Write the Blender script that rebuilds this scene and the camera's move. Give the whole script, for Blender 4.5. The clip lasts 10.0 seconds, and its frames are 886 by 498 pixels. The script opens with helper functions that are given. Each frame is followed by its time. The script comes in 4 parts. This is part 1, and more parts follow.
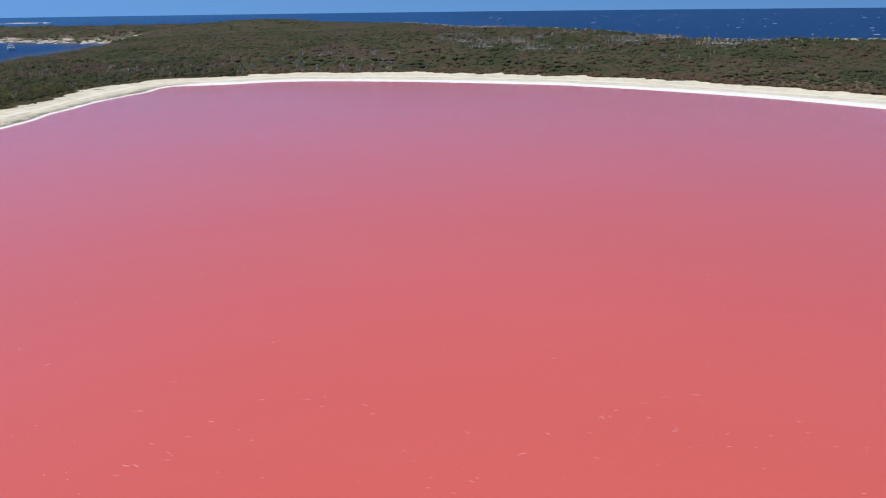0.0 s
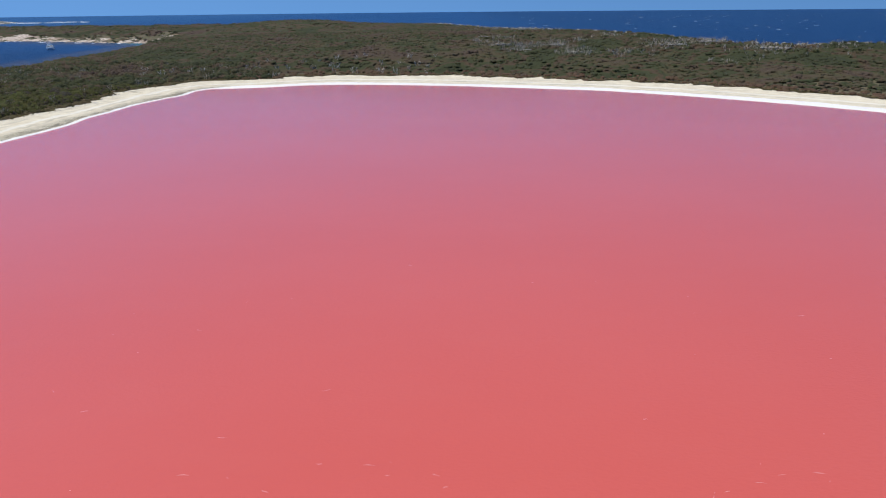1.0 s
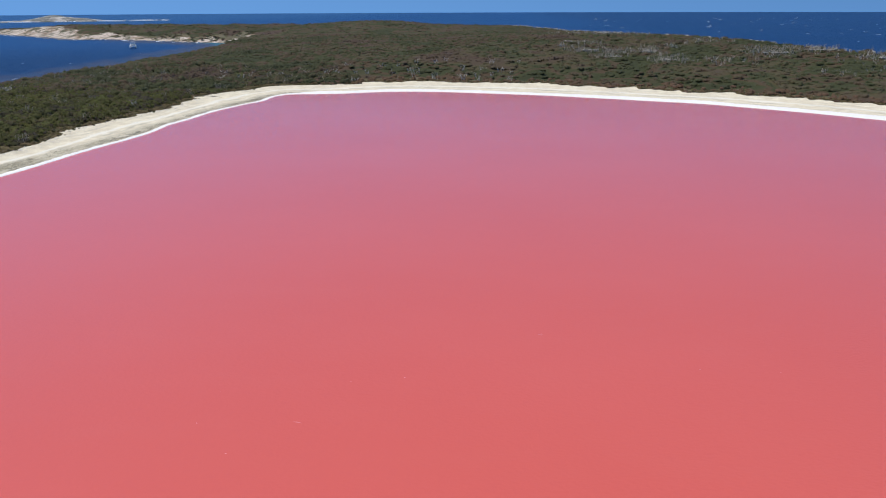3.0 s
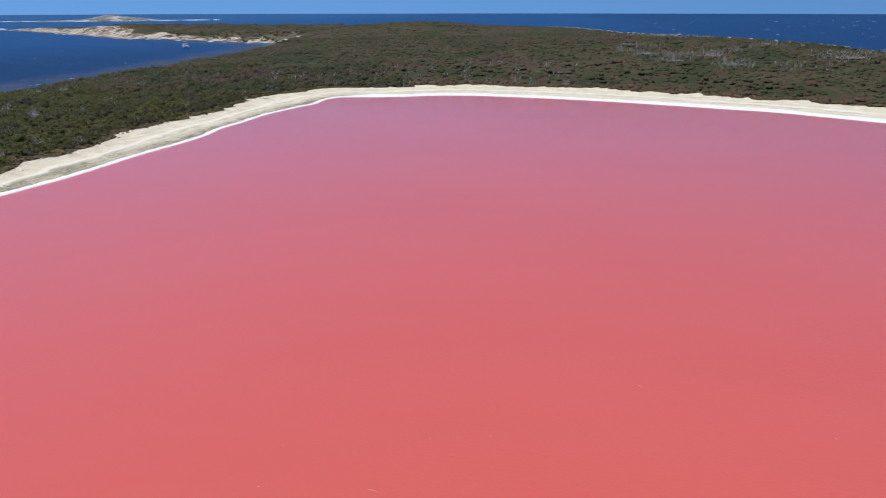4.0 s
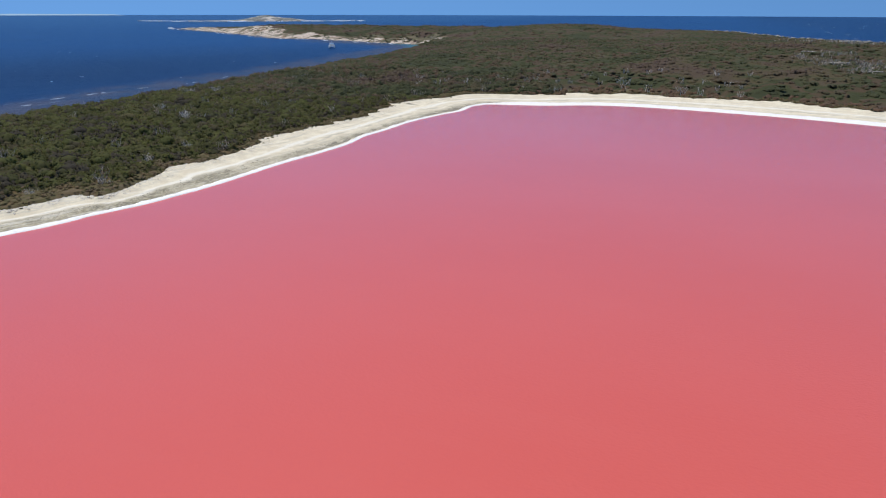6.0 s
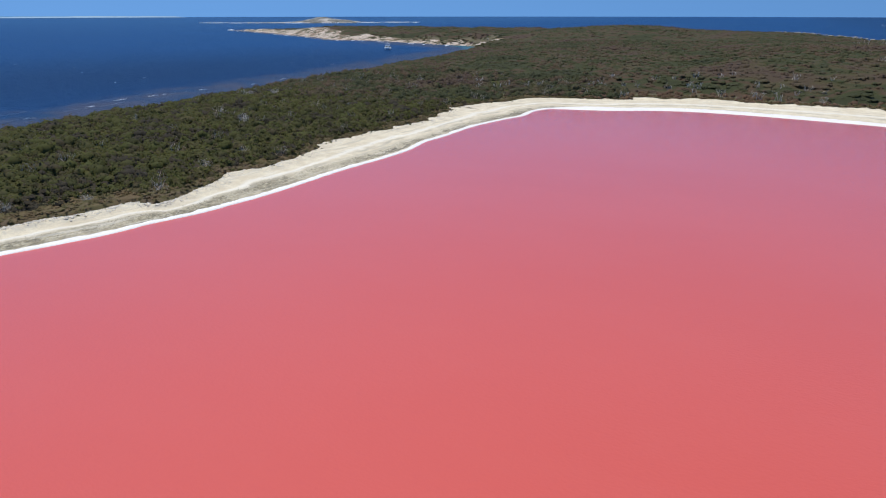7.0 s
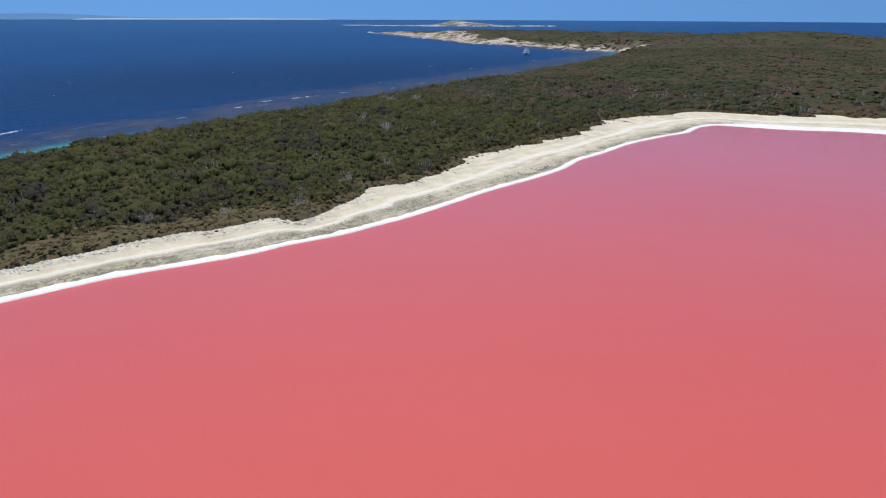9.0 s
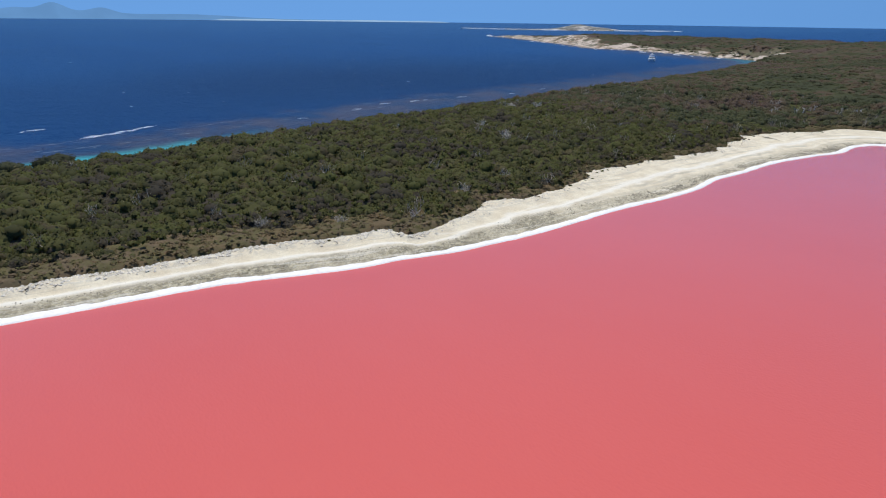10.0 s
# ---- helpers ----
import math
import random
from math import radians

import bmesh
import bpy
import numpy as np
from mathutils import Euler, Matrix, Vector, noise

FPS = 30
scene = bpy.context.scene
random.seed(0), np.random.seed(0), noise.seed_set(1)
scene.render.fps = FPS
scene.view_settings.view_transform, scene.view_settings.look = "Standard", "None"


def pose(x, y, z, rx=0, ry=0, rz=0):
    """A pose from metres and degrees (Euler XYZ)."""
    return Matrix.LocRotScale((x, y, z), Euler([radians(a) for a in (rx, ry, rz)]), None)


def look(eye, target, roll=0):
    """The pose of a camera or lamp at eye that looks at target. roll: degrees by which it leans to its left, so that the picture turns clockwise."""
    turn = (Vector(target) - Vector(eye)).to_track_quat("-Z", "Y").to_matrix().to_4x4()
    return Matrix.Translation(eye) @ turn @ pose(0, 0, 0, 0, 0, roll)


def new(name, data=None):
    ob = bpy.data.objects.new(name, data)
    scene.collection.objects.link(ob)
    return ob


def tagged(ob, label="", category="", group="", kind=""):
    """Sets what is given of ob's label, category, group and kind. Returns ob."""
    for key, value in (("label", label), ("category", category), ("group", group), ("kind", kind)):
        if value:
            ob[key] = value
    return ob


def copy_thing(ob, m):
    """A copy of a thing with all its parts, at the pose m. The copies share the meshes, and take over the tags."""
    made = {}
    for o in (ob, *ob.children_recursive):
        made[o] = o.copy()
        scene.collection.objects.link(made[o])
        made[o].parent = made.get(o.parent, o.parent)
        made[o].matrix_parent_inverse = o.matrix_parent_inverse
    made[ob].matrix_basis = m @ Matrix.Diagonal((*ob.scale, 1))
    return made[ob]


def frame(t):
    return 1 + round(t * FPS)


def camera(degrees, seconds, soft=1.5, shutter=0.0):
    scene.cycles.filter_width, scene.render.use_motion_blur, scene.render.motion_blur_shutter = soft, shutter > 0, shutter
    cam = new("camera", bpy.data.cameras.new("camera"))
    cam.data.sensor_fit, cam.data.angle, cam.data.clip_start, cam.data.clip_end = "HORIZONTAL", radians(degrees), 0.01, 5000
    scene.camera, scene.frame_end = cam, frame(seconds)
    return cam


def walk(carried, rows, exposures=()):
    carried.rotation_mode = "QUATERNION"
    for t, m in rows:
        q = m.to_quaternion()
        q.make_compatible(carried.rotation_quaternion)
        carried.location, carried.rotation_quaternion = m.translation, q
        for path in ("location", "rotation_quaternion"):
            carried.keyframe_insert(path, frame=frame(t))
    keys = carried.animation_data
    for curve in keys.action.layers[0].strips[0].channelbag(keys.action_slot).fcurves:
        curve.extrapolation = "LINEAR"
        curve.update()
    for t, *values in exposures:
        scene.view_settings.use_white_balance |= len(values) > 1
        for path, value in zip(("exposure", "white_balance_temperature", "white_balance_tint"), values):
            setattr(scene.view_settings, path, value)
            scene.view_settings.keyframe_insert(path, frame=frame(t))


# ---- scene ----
# ---- camera: seconds, x, y, z, yaw, pitch, roll ----
cam = camera(66.9, 10.0, soft=1.1)
PATH = [
    (0, -2.07, -0.78, 35.98, -0.718, -19.887, -0.692),
    (0.5, -4.51, 3.64, 36.64, 0.378, -19.877, -0.634),
    (1, -6.95, 8.07, 37.27, 1.649, -19.878, -0.573),
    (1.5, -9.41, 12.60, 37.85, 2.934, -19.885, -0.460),
    (2, -11.97, 17.19, 38.39, 4.342, -19.890, -0.356),
    (2.5, -14.67, 21.82, 38.89, 5.662, -19.878, -0.300),
    (4, -24.41, 35.59, 39.73, 10.567, -19.803, -0.067),
    (4.5, -27.82, 40.83, 39.78, 13.143, -19.754, 0.037),
    (5, -31.25, 46.14, 39.76, 15.914, -19.731, 0.175),
    (5.5, -34.73, 51.26, 39.70, 18.901, -19.707, 0.203),
    (7, -45.62, 63.27, 39.38, 25.924, -19.565, -0.033),
    (7.5, -49.54, 66.67, 39.38, 28.012, -19.488, 0.007),
    (8, -53.50, 69.94, 39.36, 30.404, -19.428, 0.078),
    (8.5, -57.54, 73.06, 39.37, 33.209, -19.363, 0.142),
    (9, -61.62, 75.99, 39.40, 36.625, -19.311, 0.224),
    (9.5, -65.63, 78.74, 39.43, 40.929, -19.254, 0.387),
    (10, -69.57, 81.45, 39.46, 46.047, -19.125, 0.697),
]
EXPOSURE = 0.0
walk(cam, [(t, pose(x, y, z, 90 + p, 0, yaw) @ pose(0, 0, 0, 0, 0, r)) for t, x, y, z, yaw, p, r in PATH],
     exposures=[(0.0, EXPOSURE), (10.0, EXPOSURE)])

# ---- daylight ----
SUN_FROM = Vector((-0.36, 0.20, 1.05)).normalized()
world = bpy.data.worlds.new("world")
scene.world = world
world.use_nodes = True
wn = world.node_tree
sky = wn.nodes.new("ShaderNodeTexSky")
sky.sky_type = "NISHITA"
sky.sun_disc = False
sky.sun_elevation = math.asin(SUN_FROM.z)
sky.sun_rotation = math.atan2(SUN_FROM.x, SUN_FROM.y)
sky.air_density, sky.dust_density, sky.ozone_density = 1.0, 0.12, 3.0
# clear maritime air: the horizon stays blue, so the sky is read a little above each direction
coord = wn.nodes.new("ShaderNodeTexCoord")
axes = wn.nodes.new("ShaderNodeSeparateXYZ")
layer = wn.nodes.new("ShaderNodeMapRange")
layer.interpolation_type = "SMOOTHSTEP"
layer.inputs["From Min"].default_value, layer.inputs["From Max"].default_value = 0.0, 0.10
layer.inputs["To Min"].default_value, layer.inputs["To Max"].default_value = 0.42, 0.27
climb = wn.nodes.new("ShaderNodeMath")
climb.operation = "MULTIPLY_ADD"
climb.inputs[1].default_value = 0.85
lift = wn.nodes.new("ShaderNodeCombineXYZ")
unit = wn.nodes.new("ShaderNodeVectorMath")
unit.operation = "NORMALIZE"
wn.links.new(coord.outputs["Generated"], axes.inputs[0])
wn.links.new(axes.outputs[2], layer.inputs["Value"])
wn.links.new(axes.outputs[2], climb.inputs[0])
wn.links.new(layer.outputs[0], climb.inputs[2])
for k, socket in enumerate((axes.outputs[0], axes.outputs[1], climb.outputs[0])):
    wn.links.new(socket, lift.inputs[k])
wn.links.new(lift.outputs[0], unit.inputs[0])
wn.links.new(unit.outputs[0], sky.inputs["Vector"])
tone = wn.nodes.new("ShaderNodeMix")
tone.data_type, tone.blend_type = "RGBA", "MULTIPLY"
tone.inputs["Factor"].default_value = 1.0
tone.inputs[7].default_value = (0.60, 0.87, 1.04, 1)
wn.links.new(sky.outputs[0], tone.inputs[6])
wn.links.new(tone.outputs[2], wn.nodes["Background"].inputs[0])
wn.nodes["Background"].inputs[1].default_value = 0.126
sun = new("sun", bpy.data.lights.new("sun", "SUN"))
sun.data.energy, sun.data.angle, sun.data.color = 3.6, radians(0.53), (1.0, 0.95, 0.87)
sun.matrix_world = look(SUN_FROM * 300, (0, 0, 0))


# ---- materials ----
class Nodes:
    """A node material, written in few words."""

    def __init__(self, name):
        self.m = bpy.data.materials.new(name)
        self.m.use_nodes = True
        self.t = self.m.node_tree
        self.b = self.t.nodes["Principled BSDF"]

    def put(self, kind, **sockets):
        n = self.t.nodes.new(kind)
        for k, v in sockets.items():
            self.set(n.inputs[k.replace("_", " ")], v)
        return n

    def set(self, socket, v):
        if isinstance(v, bpy.types.NodeSocket):
            self.t.links.new(v, socket)
        else:
            socket.default_value = v

    def pos(self, sx=1.0, sy=1.0, sz=1.0):
        g = self.t.nodes.new("ShaderNodeNewGeometry")
        v = self.put("ShaderNodeVectorMath")
        v.operation = "MULTIPLY"
        self.set(v.inputs[0], g.outputs["Position"])
        v.inputs[1].default_value = (sx, sy, sz)
        return v.outputs[0]

    def noise(self, scale, detail=4.0, rough=0.55, at=None, distortion=0.0):
        n = self.put("ShaderNodeTexNoise", Scale=scale, Detail=detail, Roughness=rough, Distortion=distortion)
        self.set(n.inputs["Vector"], at if at is not None else self.pos())
        return n.outputs[0]

    def attr(self, name):
        n = self.t.nodes.new("ShaderNodeAttribute")
        n.attribute_name = name
        return n.outputs["Fac"]

    def math(self, op, a, b=0.0, clamp=False):
        n = self.put("ShaderNodeMath")
        n.operation, n.use_clamp = op, clamp
        self.set(n.inputs[0], a)
        self.set(n.inputs[1], b)
        return n.outputs[0]

    def span(self, v, lo, hi, smooth=True):
        n = self.put("ShaderNodeMapRange")
        n.interpolation_type = "SMOOTHSTEP" if smooth else "LINEAR"
        self.set(n.inputs["Value"], v)
        n.inputs["From Min"].default_value, n.inputs["From Max"].default_value = lo, hi
        return n.outputs[0]

    def ramp(self, fac, stops):
        n = self.t.nodes.new("ShaderNodeValToRGB")
        e = n.color_ramp.elements
        while len(e) < len(stops):
            e.new(0.5)
        for i, (p, c) in enumerate(stops):
            e[i].position, e[i].color = p, (*c, 1)
        self.set(n.inputs[0], fac)
        return n.outputs[0]

    def mix(self, fac, a, b, blend="MIX"):
        n = self.t.nodes.new("ShaderNodeMix")
        n.data_type, n.blend_type = "RGBA", blend
        self.set(n.inputs["Factor"], fac)
        self.set(n.inputs[6], (*a, 1) if isinstance(a, tuple) else a)
        self.set(n.inputs[7], (*b, 1) if isinstance(b, tuple) else b)
        return n.outputs[2]

    def bump(self, height, strength, distance):
        n = self.put("ShaderNodeBump", Strength=strength, Distance=distance, Height=height)
        self.set(self.b.inputs["Normal"], n.outputs[0])

    def done(self, color, rough=0.8, spec=0.3, metal=0.0):
        self.set(self.b.inputs["Base Color"], (*color, 1) if isinstance(color, tuple) else color)
        self.set(self.b.inputs["Roughness"], rough)
        self.b.inputs["Specular IOR Level"].default_value = spec
        self.b.inputs["Metallic"].default_value = metal
        return self.m


def lake_material():
    n = Nodes("pink_brine")
    big = n.noise(0.012, 3.0, 0.5, n.pos(1, 1.6, 1))
    mid = n.noise(0.09, 4.0, 0.6, n.pos(1, 2.2, 1))
    c = n.mix(n.span(big, 0.3, 0.7), (0.65, 0.100, 0.062), (0.665, 0.108, 0.071))
    c = n.mix(n.math("MULTIPLY", n.span(mid, 0.45, 0.75), 0.15), c, (0.66, 0.122, 0.080))
    c = n.mix(n.math("MULTIPLY", n.math("SUBTRACT", 1.0, n.span(n.attr("shore"), 0.0, 5.0)), 0.5), c, (0.76, 0.135, 0.085))
    c = n.mix(n.math("MULTIPLY", n.span(n.noise(0.8, 5.0, 0.7, n.pos(1, 1.5, 1)), 0.5, 0.72), 0.10), c, (0.56, 0.085, 0.075))
    ripple = n.math("ADD", n.math("MULTIPLY", n.noise(1.6, 3.0, 0.6, n.pos(1, 1.7, 1)), 0.14), n.math("MULTIPLY", n.noise(0.25, 2.0), 0.08))
    n.bump(ripple, 0.38, 0.5)
    return n.done(c, 0.15, 1.0)


def sea_material():
    n = Nodes("sea_water")
    shore = n.attr("shore")
    patch = n.noise(0.045, 4.0, 0.6)
    c = n.mix(n.span(n.noise(0.004, 4.0, 0.6, n.pos(1, 2, 1)), 0.35, 0.7), (0.0046, 0.040, 0.135), (0.0066, 0.052, 0.166))
    c = n.mix(n.attr("deep"), c, (0.0022, 0.018, 0.070))
    # distance haze put into the base colour of the far western sea
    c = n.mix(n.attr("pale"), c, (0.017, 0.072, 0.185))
    reef = n.math("SUBTRACT", 1.0, n.span(n.math("ADD", shore, n.math("MULTIPLY", n.math("SUBTRACT", patch, 0.5), 45.0)), 28.0, 62.0))
    c = n.mix(n.math("MULTIPLY", reef, 0.85), c, n.mix(n.span(patch, 0.4, 0.65), (0.062, 0.062, 0.088), (0.020, 0.044, 0.094)))
    sand = n.math("SUBTRACT", 1.0, n.span(n.math("ADD", shore, n.math("MULTIPLY", n.math("SUBTRACT", n.noise(0.06, 3.0), 0.5), 14.0)), 12.0, 26.0))
    c = n.mix(n.math("MULTIPLY", sand, n.attr("strand")), c, (0.045, 0.33, 0.36))
    wave = n.math("ADD", n.math("MULTIPLY", n.noise(0.35, 5.0, 0.65, n.pos(1.0, 1.5, 1)), 0.8), n.math("MULTIPLY", n.noise(0.06, 3.0, 0.6, n.pos(1.4, 0.8, 1)), 1.2))
    n.bump(wave, 0.9, 1.0)
    n.b.inputs["IOR"].default_value = 1.12
    return n.done(c, 0.35, 0.3)


def ground_material():
    n = Nodes("heath_soil")
    fine = n.noise(0.9, 5.0, 0.65)
    big = n.noise(0.03, 4.0, 0.6)
    c = n.mix(n.span(fine, 0.35, 0.7), (0.105, 0.088, 0.052), (0.185, 0.150, 0.092))
    c = n.mix(n.span(big, 0.4, 0.65), c, (0.115, 0.110, 0.058))
    crack = n.noise(0.35, 6.0, 0.7, n.pos(1, 1, 2), 1.2)
    rock = n.mix(n.span(crack, 0.35, 0.6), (0.37, 0.29, 0.225), (0.66, 0.56, 0.46))
    rock = n.mix(n.span(n.noise(0.04, 5.0, 0.7), 0.46, 0.62), rock, (0.24, 0.165, 0.105))
    rock = n.mix(n.math("MULTIPLY", n.span(n.noise(0.07, 5.0, 0.75, n.pos(1, 1, 3)), 0.5, 0.56), 0.95), rock, (0.085, 0.085, 0.045))
    bare = n.span(n.math("ADD", n.attr("bare"), n.math("MULTIPLY", n.math("SUBTRACT", n.noise(0.05, 5.0, 0.75), 0.5), 1.7)), 0.4, 0.62)
    c = n.mix(bare, c, rock)
    n.bump(fine, 0.8, 0.25)
    return n.done(c, 0.9, 0.15)


def beach_material():
    n = Nodes("beach_sand")
    band, sd, far = n.attr("band"), n.attr("sd"), n.attr("far")
    wob = n.math("MULTIPLY", n.math("SUBTRACT", n.noise(0.16, 6.0, 0.7), 0.5), 0.24)
    b = n.math("ADD", band, wob)
    grain = n.noise(2.2, 5.0, 0.75)
    clump = n.noise(0.55, 5.0, 0.7, n.pos(1.5, 1, 1), 0.6)
    sand = n.mix(n.span(n.noise(0.25, 5.0, 0.6), 0.3, 0.7), (0.66, 0.565, 0.40), (0.78, 0.695, 0.515))
    sand = n.mix(n.math("MULTIPLY", n.span(grain, 0.5, 0.68), 0.45), sand, (0.47, 0.41, 0.31))
    sand = n.mix(n.math("MULTIPLY", n.span(n.noise(0.9, 5.0, 0.8), 0.56, 0.66), 0.3), sand, (0.84, 0.79, 0.68))
    shell = n.mix(n.span(clump, 0.40, 0.60), (0.235, 0.20, 0.122), (0.50, 0.44, 0.30))
    shell = n.mix(n.math("MULTIPLY", n.span(n.noise(1.1, 4.0, 0.8, n.pos(1.6, 1, 1)), 0.48, 0.57), 0.65), shell, (0.12, 0.11, 0.08))
    shell = n.mix(n.math("MULTIPLY", n.span(grain, 0.48, 0.66), 0.55), shell, (0.60, 0.56, 0.47))
    g = n.math("MULTIPLY", n.span(b, 0.04, 0.12), n.math("SUBTRACT", 1.0, n.span(n.math("ADD", b, n.math("MULTIPLY", far, 0.22)), 0.34, 0.52)))
    g = n.math("MULTIPLY", g, n.math("ADD", 0.6, n.math("MULTIPLY", n.span(n.noise(0.07, 3.0), 0.38, 0.6), 0.4)))
    g = n.math("MULTIPLY", g, n.math("SUBTRACT", 1.0, n.math("MULTIPLY", far, 0.7)))
    c = n.mix(g, sand, shell)
    crest = n.math("MULTIPLY", n.span(b, 0.44, 0.52), n.math("SUBTRACT", 1.0, n.span(b, 0.56, 0.66)))
    c = n.mix(n.math("MULTIPLY", crest, 0.7), c, (0.80, 0.76, 0.66))
    along = n.put("ShaderNodeCombineXYZ", X=n.math("MULTIPLY", n.attr("run"), 0.035), Y=n.math("MULTIPLY", sd, 0.75))
    streak = n.noise(1.0, 5.0, 0.65, along.outputs[0])
    c = n.mix(n.math("MULTIPLY", n.span(streak, 0.54, 0.68), 0.35), c, (0.40, 0.36, 0.29))
    c = n.mix(n.math("MULTIPLY", n.span(streak, 0.46, 0.34), 0.45), c, (0.80, 0.75, 0.64))
    line = n.math("MULTIPLY", n.span(n.math("ABSOLUTE", n.math("SUBTRACT", b, 0.42)), 0.06, 0.0), n.span(n.noise(0.08, 3.0), 0.4, 0.65))
    c = n.mix(n.math("MULTIPLY", line, 0.6), c, (0.34, 0.31, 0.25))
    c = n.mix(n.math("MULTIPLY", n.math("MULTIPLY", far, n.span(streak, 0.5, 0.66)), 0.45), c, (0.42, 0.39, 0.33))
    back = n.math("MULTIPLY", n.span(b, 0.72, 0.86), n.math("SUBTRACT", 1.0, far))
    c = n.mix(n.math("MULTIPLY", back, n.math("MULTIPLY", n.span(clump, 0.42, 0.58), 0.5)), c, (0.46, 0.43, 0.36))
    n.bump(n.math("ADD", n.math("MULTIPLY", grain, 0.4), clump), 0.8, 0.18)
    return n.done(c, 0.92, 0.15)


def salt_material():
    n = Nodes("salt_crust")
    f = n.noise(1.4, 5.0, 0.7)
    c = n.mix(n.span(f, 0.35, 0.65), (0.84, 0.80, 0.75), (0.91, 0.88, 0.84))
    c = n.mix(n.math("MULTIPLY", n.span(n.noise(0.5, 5.0, 0.75), 0.56, 0.68), 0.35), c, (0.62, 0.56, 0.52))
    n.bump(f, 0.6, 0.08)
    return n.done(c, 0.6, 0.35)


def leaf_material(name, stops, dry, dark=(0.060, 0.062, 0.030), patch=0.07, share=0.42, relief=0.0):
    n = Nodes(name)
    geo = n.t.nodes.new("ShaderNodeNewGeometry")
    ob = n.t.nodes.new("ShaderNodeObjectInfo")
    t = n.math("FRACT", n.math("ADD", n.attr("tint"), ob.outputs["Random"]))
    region = n.noise(patch, 3.0, 0.55)
    t = n.math("ADD", n.math("MULTIPLY", t, 1 - share), n.math("MULTIPLY", n.span(region, 0.34, 0.66), share))
    c = n.ramp(t, stops)
    isl = geo.outputs["Random Per Island"]
    c = n.mix(n.math("MULTIPLY", n.span(isl, 0.6, 1.0, False), 0.22), c, dry)
    c = n.mix(n.math("MULTIPLY", n.span(isl, 0.35, 0.0, False), 0.18), c, dark)
    speck = n.noise(1.7, 4.0, 0.7)
    c = n.mix(n.math("MULTIPLY", n.span(speck, 0.52, 0.70), 0.25), c, dry)
    c = n.mix(n.math("MULTIPLY", n.span(speck, 0.48, 0.32), 0.3), c, dark)
    if relief:
        n.bump(n.noise(relief, 5.0, 0.7), 0.5, 0.3 / relief)
    m = n.done(c, 0.75, 0.08)
    thin = n.put("ShaderNodeBsdfTranslucent", Color=c)
    both = n.put("ShaderNodeMixShader", Fac=0.46)
    n.set(both.inputs[1], n.b.outputs[0])
    n.set(both.inputs[2], thin.outputs[0])
    n.set(n.t.nodes["Material Output"].inputs["Surface"], both.outputs[0])
    return m


def plain(name, color, rough=0.5, spec=0.4, metal=0.0, grain=0.06, scale=3.0):
    n = Nodes(name)
    f = n.noise(scale, 4.0)
    dark = tuple(v * (1 - 3 * grain) for v in color)
    return n.done(n.mix(n.span(f, 0.3, 0.7), dark, color), rough, spec, metal)


# black surface that emits its colour, for land behind distance haze
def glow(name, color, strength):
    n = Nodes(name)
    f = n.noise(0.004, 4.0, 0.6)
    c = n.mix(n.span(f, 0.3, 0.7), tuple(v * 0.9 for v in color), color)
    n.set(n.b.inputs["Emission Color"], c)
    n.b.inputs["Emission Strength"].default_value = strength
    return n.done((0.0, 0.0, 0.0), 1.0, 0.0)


LAKE, SEA, GROUND, BEACH, SALT = lake_material(), sea_material(), ground_material(), beach_material(), salt_material()
LEAF = leaf_material("scrub_leaves", [(0.0, (0.070, 0.063, 0.049)), (0.20, (0.092, 0.078, 0.059)), (0.28, (0.084, 0.086, 0.037)), (0.48, (0.108, 0.112, 0.038)), (0.60, (0.120, 0.132, 0.042)), (0.70, (0.105, 0.086, 0.052)), (0.84, (0.134, 0.142, 0.043)), (1.0, (0.151, 0.115, 0.073))], (0.168, 0.142, 0.073), (0.075, 0.070, 0.039), 0.07, 0.46)
UNDER = leaf_material("undergrowth", [(0.0, (0.074, 0.064, 0.050)), (0.20, (0.095, 0.079, 0.062)), (0.28, (0.087, 0.087, 0.038)), (0.48, (0.114, 0.114, 0.040)), (0.60, (0.126, 0.134, 0.044)), (0.70, (0.110, 0.087, 0.054)), (0.84, (0.141, 0.145, 0.045)), (1.0, (0.158, 0.117, 0.077))], (0.176, 0.145, 0.077), (0.078, 0.071, 0.041), 0.07, 0.46, 0.9)
LEAF_DRY = leaf_material("dry_scrub_leaves", [(0.0, (0.078, 0.088, 0.047)), (0.25, (0.102, 0.114, 0.052)), (0.42, (0.166, 0.112, 0.076)), (0.58, (0.086, 0.105, 0.048)), (0.76, (0.156, 0.132, 0.073)), (1.0, (0.154, 0.102, 0.084))], (0.180, 0.149, 0.116), (0.082, 0.071, 0.055), 0.022, 0.860, 1.1)
UNDER_DRY = leaf_material("dry_undergrowth", [(0.0, (0.075, 0.085, 0.042)), (0.25, (0.099, 0.109, 0.048)), (0.42, (0.162, 0.108, 0.069)), (0.58, (0.085, 0.101, 0.046)), (0.76, (0.151, 0.127, 0.067)), (1.0, (0.149, 0.097, 0.078))], (0.175, 0.142, 0.106), (0.080, 0.068, 0.051), 0.022, 0.860, 0.42)
LEAF_BROWN = leaf_material("brown_heath_leaves", [(0.0, (0.125, 0.083, 0.053)), (0.4, (0.202, 0.125, 0.084)), (0.7, (0.166, 0.118, 0.067)), (1.0, (0.238, 0.147, 0.103))], (0.297, 0.201, 0.142), (0.095, 0.065, 0.044), 0.05, 0.4, 1.1)
